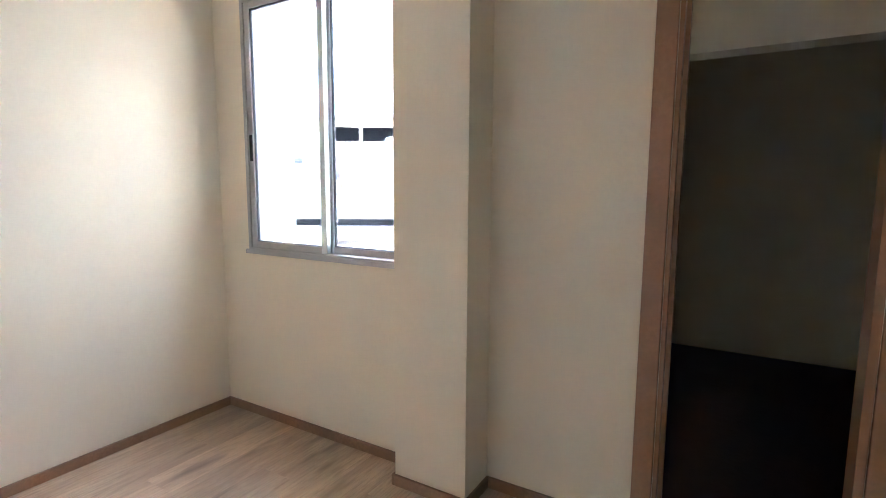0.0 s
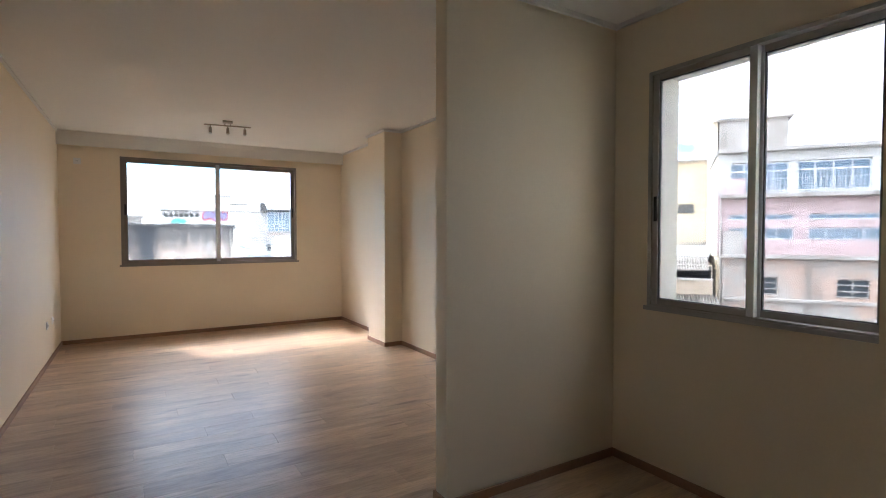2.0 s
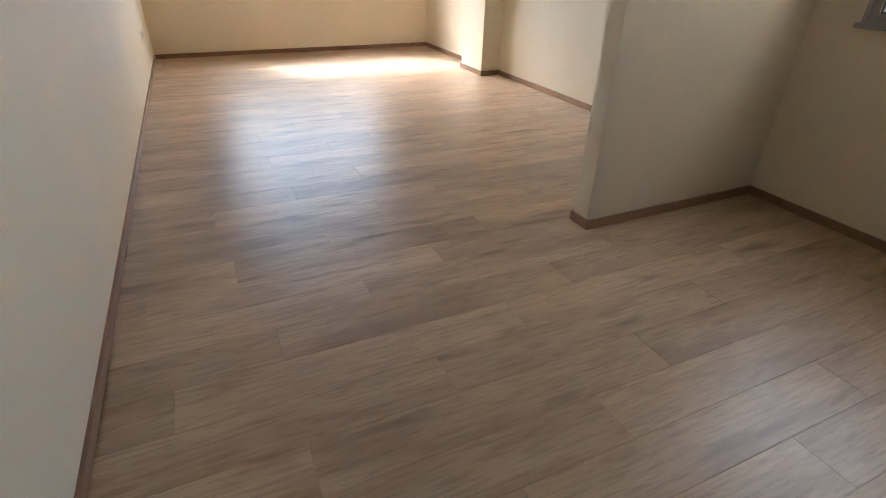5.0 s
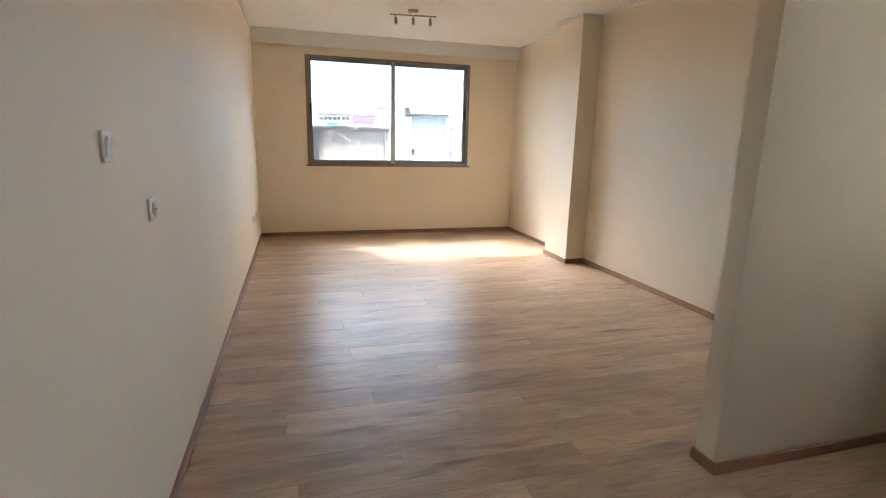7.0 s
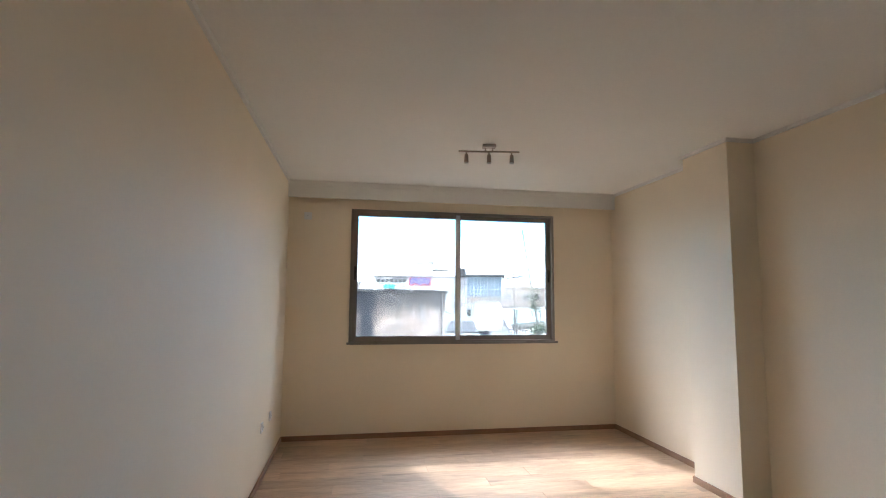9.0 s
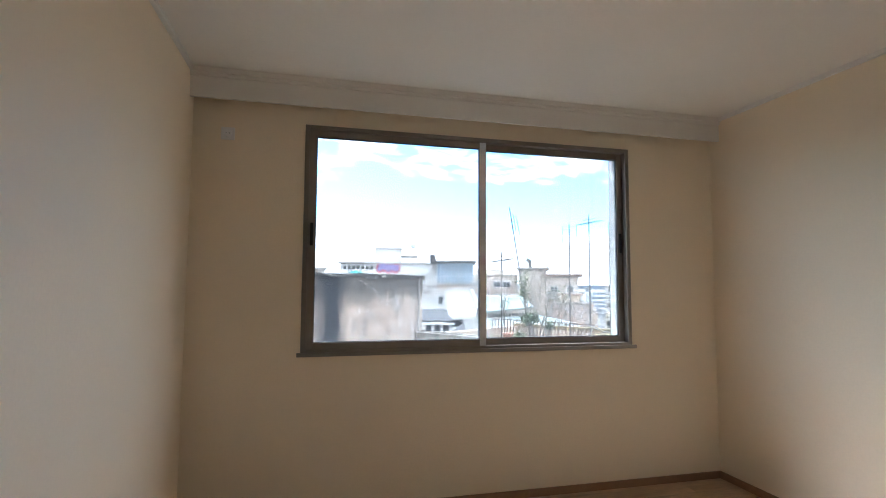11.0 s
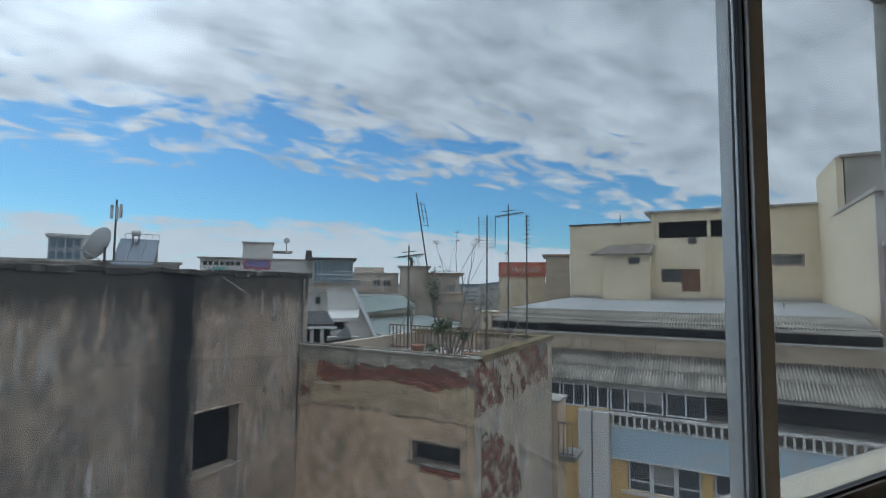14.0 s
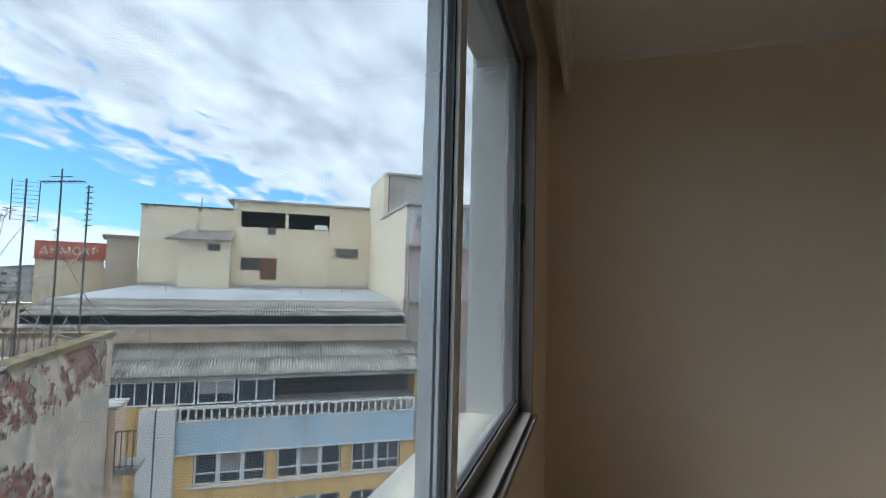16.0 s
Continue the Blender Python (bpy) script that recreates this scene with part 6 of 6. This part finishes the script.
ob, x0, x1, y = house("blue_white_block", 30.2, 34.6, 240, 0.6, M_WHITEB, "distant white apartment block with blue balconies", win=False)
for k in range(6):
    part("balcony", boxes((x0, x1, y - 1.6, y - 1.2, -0.9 - k * 1.9, 0.0 - k * 1.9)), M_WHITEB, ob)
    # blue-grey panel carries the shade of the recess in its colour
    part("recess", boxes((x0, x1, y - 0.2, y - 0.02, -1.8 - k * 1.9, -0.9 - k * 1.9)), M_RECESS, ob, "blue-grey panel, shade of the balcony recess put into its colour")
ob, x0, x1, y = house("terraced_house", 27.4, 31.9, 54, -0.1, M_PEACH, "brown stepped terraced house", floors=1, cols=2)
part("parapet", boxes((x0 + 2.4, x1 + 0.2, y - 2.2, y - 2.0, GZ, -1.1), (x1 - 0.1, x1 + 0.2, y - 2.0, y, GZ, -0.6), (x0, x0 + 1.6, y - 1.2, y - 1.0, GZ, -0.9)), M_PEACH, ob)
part("upper_room", boxes((x0 + 0.5, x1 - 1.5, y + 2, y + 6, -0.2, 0.75)), M_BEIGEB, ob)
part("tiled_roof", boxes((x0 + 0.3, x1 - 1.2, y + 1.7, y + 6.2, 0.75, 0.9)), M_TILE, ob)
house("far_block", 18.0, 30.0, 180, 1.0, M_WHITEB, "distant pale apartment blocks", floors=3, cols=14)
house("far_block", 32.0, 46.0, 210, 2.0, M_GREYB, "distant pale apartment blocks", floors=3, cols=14)
house("far_block", -14.0, 2.4, 150, 1.6, M_WHITEB, "distant pale apartment blocks", floors=3, cols=14)


def sign_building():
    ob, x0, x1, y = house("sign_building", 34.5, 39.6, 76, 3.2, M_CREAMB, "cream building with a red lettered roof sign", win=False)
    sg = part("sign_board", boxes((x0 - 0.1, x1 + 0.3, y - 0.35, y + 0.3, 3.2, 5.3)), M_SIGN, ob, "rust red sign board")
    cu = bpy.data.curves.new("letters", "FONT")
    cu.body = "\u0394\u0397\u039c\u039f\u039a\u03a1"
    cu.size, cu.extrude, cu.space_character = 1.28, 0.04, 1.06
    tmp = new("letters", cu)
    me = bpy.data.meshes.new_from_object(tmp.evaluated_get(bpy.context.evaluated_depsgraph_get()))
    bpy.data.objects.remove(tmp)
    bpy.data.curves.remove(cu)
    me.materials.append(M_LETTER)
    lt = new("letters", me)
    lt.parent = sg
    lt.matrix_basis = Matrix.Translation(Vector((x0 + 0.35, y - 0.40, 3.75)) - BASE[ob.name]) @ Matrix.Rotation(radians(90), 4, "X")
    tagged(lt, "pale sign letters")


sign_building()
ob, x0, x1, y = house("stair_block", 39.7, 42.3, 66, 5.4, M_BEIGEB, "beige block with outside iron stairs and wires", win=False)
part("roof_slab", boxes((x0 - 0.4, x1, y - 0.5, y + 6, 5.6, 5.85)), M_TILE, ob)
for k in range(5):
    part("stair_flight", boxes((x0 - 0.1, x1 - 0.3, y - 1.2, y - 1.1, 0.6 + k * 1.0, 0.66 + k * 1.0)), M_STEEL, ob)


def slab(bm, thick, *pts):
    """A sloping slab with thickness."""
    f = quad(bm, *pts)
    ex = bmesh.ops.extrude_face_region(bm, geom=[f])
    bmesh.ops.translate(bm, verts=[v for v in ex["geom"] if isinstance(v, bmesh.types.BMVert)], vec=(0, 0, -thick))
    bmesh.ops.recalc_face_normals(bm, faces=bm.faces)
    return bm


def white_houses():
    ob, x0, x1, y = house("white_house", 12.0, 15.3, 45, 1.25, M_WHITEB, "small white house with one window", win=False, depth=4)
    window_in(ob, x1 - 1.15, x1 - 0.6, -0.05, 0.75, y - 0.06, cols=1, t=0.07)
    part("canopy", boxes((x0, x1 + 0.3, y - 0.5, y - 0.15, 1.0, 1.1)), M_GREYB, ob)
    ob, x0, x1, y = house("white_house", 15.2, 17.85, 38, 1.43, M_WHITEB, "white house with a long sloping gable edge", win=False, depth=8)
    bm = bmesh.new()
    bm.faces.new([bm.verts.new(p) for p in ((x1, y, 1.43), (x1 + 1.95, y, -2.75), (x1 + 1.95, y, GZ), (x1, y, GZ))])
    ex = bmesh.ops.extrude_face_region(bm, geom=bm.faces[:])
    bmesh.ops.translate(bm, verts=[v for v in ex["geom"] if isinstance(v, bmesh.types.BMVert)], vec=(0, 0.4, 0))
    bmesh.ops.recalc_face_normals(bm, faces=bm.faces)
    part("gable", bm, M_WHITEB, ob)
    part("gable_coping", slab(bmesh.new(), 0.12, (x1 + 0.02, y - 0.25, 1.5), (x1 + 0.3, y + 0.6, 1.5), (x1 + 2.3, y + 0.6, -2.7), (x1 + 2.02, y - 0.25, -2.7)), M_DISH, ob, "pale sloping gable coping")
    part("lower_terrace", slab(bmesh.new(), 0.25, (x0 + 0.1, y - 3.5, -0.5), (x1 + 0.4, y - 3.5, -0.45), (x1 + 0.6, y, -0.05), (x0 + 0.1, y, -0.1)), M_WHITEB, ob, "pale terrace roof")
    part("terrace_wall", boxes((x0 + 0.1, x0 + 0.4, y - 3.3, y, GZ, -0.74), (x1 - 0.5, x1 + 0.3, y - 3.3, y, GZ, -0.72), (x0 + 0.4, x1 - 0.5, y - 3.3, y, GZ, -1.3)), M_WHITEB, ob)
    # verandah shade painted as a black sheet
    part("verandah_shade", boxes((x0 + 0.4, x1 - 0.5, y - 2.6, y - 2.5, -1.3, -0.6)), M_SHADE, ob, "black sheet painting the shade of the open verandah")
    ob, x0, x1, y = house("dark_roofed_house", 12.4, 16.0, 29, -2.2, M_WHITEB, "small house with a dark roof and open porch", win=False, depth=5)
    part("roof", slab(bmesh.new(), 0.12, (x0 - 0.3, y - 0.7, -0.40), (x1 + 0.05, y - 0.7, -0.40), (x1 - 0.35, y + 4, 0.10), (x0 - 0.3, y + 4, 0.10)), M_DARKR, ob, "dark sheet roof")
    part("fascia", boxes((x0 - 0.3, x1 + 0.15, y - 0.75, y - 0.68, -0.66, -0.52)), M_WFRAME, ob)
    for k in range(4):
        xx = x0 + 0.1 + k * (x1 - x0 - 0.2) / 3
        part("post", boxes((xx - 0.1, xx + 0.1, y - 0.5, y - 0.3, -2.6, -0.56)), M_WHITEB, ob)
    # porch shade painted the same way
    part("porch", boxes((x0, x1, y + 1.0, y + 1.1, -2.4, -0.5)), M_SHADE, ob, "black sheet painting the shade of the open porch")
    ob, x0, x1, y = house("low_shed", 15.6, 18.4, 27, -1.15, M_GREYB, "low shed with a dark lean-to roof", win=False, depth=4)
    part("roof", slab(bmesh.new(), 0.1, (x0, y - 0.6, -1.1), (x1 - 0.2, y - 0.6, -0.95), (x1 - 0.4, y + 3, -0.6), (x0 + 0.9, y + 3, -0.75)), M_DARKR, ob, "dark lean-to roof")
    # the long hall stands aslant to the street
    m = pose(1.03 + 15.17, -0.18 + 43.43, -0.28, 0, 0, 27.6)
    ob = thing("long_roofed_hall", (3, 0, GZ), "long white hall with stepped pale green roofs", "building", "", m)
    part("roof", slab(bmesh.new(), 0.15, (-3.0, 0, -0.88), (7.9, 0, -0.40), (13.3, 6.0, 0.50), (-3.0, 7.4, 0.55)), M_GREENR, ob, "pale green sloping roof")
    part("roof_ridge", boxes((2.0, 13.2, 6.4, 6.9, 0.3, 0.72)), M_WHITEB, ob)
    part("clerestory", boxes((-3.0, 8.0, 0.25, 0.5, -1.6, -0.75)), M_BEIGEL, ob, "row of small clerestory openings")
    for k in range(20):
        # black boxes paint the shade of the clerestory openings
        part("opening", boxes((-2.6 + k * 0.52, -2.3 + k * 0.52, 0.2, 0.3, -1.32, -1.0)), M_SHADE, ob)
    part("lower_roof", slab(bmesh.new(), 0.15, (-3.0, -4.5, -2.15), (9.3, -4.5, -1.95), (8.9, 0.25, -1.35), (-3.0, 0.25, -1.42)), M_GREENR, ob, "weathered pale lower roof")
    part("gutter", boxes((-3.0, 9.3, -4.75, -4.5, -2.34, -2.14)), M_WFRAME, ob)
    holes = [(-2.4 + k * 1.9, -1.4 + k * 1.9, -4.1, -2.75) for k in range(6)]
    part("wall", holed(-3.0, 9.0, GZ, -2.2, -4.3, -4.0, holes, "x"), M_WHITEB, ob, "white wall with windows")
    for hcell in holes:
        window_in(ob, *hcell, -4.15, cols=2, t=0.08)
    part("body", boxes((-3.0, 8.0, -3.2, 6.0, GZ, -2.3)), M_WHITEB, ob)
    part("balcony_rail", boxes(*[(-2.0 + k * 0.25, -1.97 + k * 0.25, -5.6, -5.57, -4.3, -3.3) for k in range(40)], (-2.0, 8.0, -5.6, -5.55, -3.32, -3.27)), M_STEEL, ob)
    part("balcony", boxes((-2.2, 8.2, -5.7, -4.3, -4.45, -4.3)), M_GREYB, ob)
    house("low_house", 26.0, 33.0, 38, -3.4, M_BEIGEB, "low beige house with a tiled roof", floors=1, cols=6, roof=M_TILE)


white_houses()


def rooftop_left():
    ob, x0, x1, y = house("solar_roof_building", -14.0, 0.3, 38, 3.0, M_GREYB, "grey block with solar collectors and aerials", win=False)
    p = lambda az: y * math.tan(radians(az + 6.85))
    part("roof_room", boxes((p(-3.9), p(-1.5), y + 1.9, y + 5, 3.0, 4.75)), M_GREYB, ob)
    part("roof_room_door", boxes((p(-2.5), p(-2.0), y + 1.84, y + 1.9, 3.0, 4.3)), M_RUST, ob)
    part("guard_rail", boxes((p(-4.4), p(-1.3), y + 1.8, y + 1.83, 5.1, 5.13), *[(p(-4.4) + k * 0.4, p(-4.4) + k * 0.4 + 0.03, y + 1.8, y + 1.83, 4.7, 5.1) for k in range(6)]), M_STEEL, ob)
    part("glazed_room", boxes((p(-10.5), p(-7.1), y + 1.25, y + 5, 3.0, 4.62)), M_PANESKY, ob)
    part("glazed_room_roof", boxes((p(-10.7), p(-6.9), y + 0.7, y + 5, 4.62, 4.78)), M_WHITEB, ob, "white slab roof of the glazed room")
    for zz in (3.0, 3.85):
        window_in(ob, p(-10.5), p(-7.9), zz, zz + 0.78, y + 1.1, cols=4, pane_mat=M_PANESKY, t=0.07)
    part("glazed_room_wall", boxes((p(-7.85), p(-7.1), y + 0.95, y + 1.25, 3.0, 4.62)), M_WHITEB, ob)
    for k in range(3):
        a = p(-5.6) + k * 0.78
        lean = lambda u, f: (a + u + 0.55 * f, y - 0.3 + 1.9 * f, 2.95 + 1.8 * f)
        bm = slab(bmesh.new(), 0.08, lean(0, 0), lean(0.74, 0), lean(0.74, 1), lean(0, 1))
        panel = part("solar_panel", bm, M_SOLAR, ob, "tilted blue-grey solar collector")
        bm = bmesh.new()
        for u in (0.02, 0.37, 0.72):
            tube(bm, lean(u, 0.01), lean(u, 0.99), 0.02, seg=4)
        for f in (0.02, 0.25, 0.5, 0.75, 0.98):
            tube(bm, lean(0, f), lean(0.74, f), 0.018, seg=4)
        part("panel_frame", bm, M_DISH, panel, "pale metal frame with cross bars")
        for u in (0.1, 0.64):
            part("strut", tube(bmesh.new(), lean(u, 0.95), (a + u + 0.55, y + 1.7, 2.9), 0.03, seg=5), M_STEEL, panel)
    bm = bmesh.new()
    rings = []
    for q in range(7):
        f = q / 6
        rings.append([bm.verts.new((1.12 * f * math.cos(w * math.tau / 24), 0.42 * f * f, 1.12 * f * math.sin(w * math.tau / 24))) for w in range(24)] if q else [bm.verts.new((0, 0, 0))])
    for w in range(24):
        bm.faces.new((rings[0][0], rings[1][w], rings[1][(w + 1) % 24]))
        for q in range(1, 6):
            bm.faces.new((rings[q][w], rings[q + 1][w], rings[q + 1][(w + 1) % 24], rings[q][(w + 1) % 24]))
    ex = bmesh.ops.extrude_face_region(bm, geom=bm.faces[:])
    bmesh.ops.translate(bm, verts=[v for v in ex["geom"] if isinstance(v, bmesh.types.BMVert)], vec=(0, 0.03, 0))
    bmesh.ops.recalc_face_normals(bm, faces=bm.faces)
    bmesh.ops.transform(bm, matrix=Matrix.Translation((p(-6.2), y - 0.3, 4.05)) @ Matrix.Rotation(radians(58), 4, "Z") @ Matrix.Rotation(radians(24), 4, "X"), verts=bm.verts)
    dish = part("dish", bm, M_DISH, ob, "large grey satellite dish", True)
    part("dish_post", tube(bmesh.new(), (p(-6.1), y - 0.2, 2.9), (p(-6.1), y - 0.2, 4.0), 0.07), M_STEEL, dish)
    part("feed_arm", tube(bmesh.new(), (p(-6.3), y - 0.4, 3.1), (p(-8.3), y - 0.9, 3.95), 0.035), M_DISH, dish)
    part("mast", tube(bmesh.new(), (p(-5.35), y, 3), (p(-5.35), y, 7.1), 0.06), M_STEEL, ob)
    for dx, dz in ((-0.24, 0.0), (0.26, 0.08), (0.05, -0.1)):
        part("antenna_panel", boxes((p(-5.35) + dx - 0.09, p(-5.35) + dx + 0.09, y - 0.12, y + 0.1, 5.85 + dz, 6.75 + dz), bevel=0.03), M_DISH, ob, "grey mobile antenna panel")
    part("boiler", tube(bmesh.new(), (p(-3.9), y + 1.2, 5.1), (p(-3.1), y + 1.2, 5.1), 0.2, seg=14), M_DISH, ob, "horizontal water boiler tank")
    part("boiler_stand", boxes((p(-3.8), p(-3.7), y + 1.1, y + 1.3, 3.0, 4.95), (p(-3.3), p(-3.2), y + 1.1, y + 1.3, 3.0, 4.95)), M_STEEL, ob)


rooftop_left()

rng = random.Random(11)
for i in range(26):
    az = -20 + i * 2.9 + rng.uniform(-0.8, 0.8)
    d = rng.uniform(85, 170)
    z = 1.5 + d * (-0.05 if 24 < az < 37 else rng.uniform(-0.05, -0.005))
    house("town_house", az, az + rng.uniform(2.2, 4.0), d, z, rng.choice((M_WHITEB, M_BEIGEB, M_GREYB, M_CREAMB)), "distant plain town house", floors=2, cols=4, group="distant houses", roof=rng.choice((M_TILE, M_GREYB)))
bm = bmesh.new()
pts = [(math.sin(radians(a)) * 1800, math.cos(radians(a)) * 1800, 12 + 22 * noise.noise((a * 0.06, 3.0, 0)) + 8 * noise.noise((a * 0.3, 1.0, 0))) for a in range(-60, 121, 2)]
for p, q in zip(pts, pts[1:]):
    quad(bm, (p[0], p[1], GZ), (q[0], q[1], GZ), (q[0], q[1], max(2, q[2])), (p[0], p[1], max(2, p[2])))
setting("backdrop_hills", bm, M_HILL, "low hills on the horizon, distance haze put into their blue-grey")

# ---- floor planks ----
floor = setting("floor", boxes((-0.1, 3.73, -10.5, 0.05, -0.25, FLOOR - 0.009)), M_UNDER, "brown laminate floor of long planks")


def planks():
    pw, pl, gap = 0.1945, 1.285, 0.0008
    shared = {}
    row, y = 0, -0.004
    rng = random.Random(5)
    while y > -10.4:
        y1 = max(y - pw, -10.4)
        yc = (y + y1) / 2
        xmax = W if yc > -5.92 else (3.56 if yc > -7.5 else (3.40 if yc > -7.835 else 3.72))
        x = -0.43 - (row * 0.41 + rng.choice((0.0, 0.05, -0.05))) % pl
        while x < xmax:
            a, b = max(x, 0.0), min(x + pl, xmax)
            if b - a > 0.02:
                key = (round(b - a, 3), round(y - y1, 4))
                if key not in shared:
                    w2, d2 = (b - a) / 2 - gap / 2, (y - y1) / 2 - gap / 2
                    bm = bmesh.new()
                    e = 0.0006
                    lo = [bm.verts.new(p) for p in ((-w2, -d2, -0.009), (w2, -d2, -0.009), (w2, d2, -0.009), (-w2, d2, -0.009))]
                    md = [bm.verts.new(p) for p in ((-w2, -d2, -e), (w2, -d2, -e), (w2, d2, -e), (-w2, d2, -e))]
                    hi = [bm.verts.new(p) for p in ((-w2 + e, -d2 + e, 0), (w2 - e, -d2 + e, 0), (w2 - e, d2 - e, 0), (-w2 + e, d2 - e, 0))]
                    bm.faces.new(hi)
                    for lower, upper in ((lo, md), (md, hi)):
                        for i in range(4):
                            bm.faces.new((lower[i], lower[(i + 1) % 4], upper[(i + 1) % 4], upper[i]))
                    me = bpy.data.meshes.new("plank")
                    bm.to_mesh(me)
                    bm.free()
                    me.materials.append(M_FLOOR)
                    shared[key] = me
                ob = new("plank", shared[key])
                ob.parent = floor
                ob.location = ((a + b) / 2, yc, FLOOR)
            x += pl
        y, row = y1, row + 1


planks()
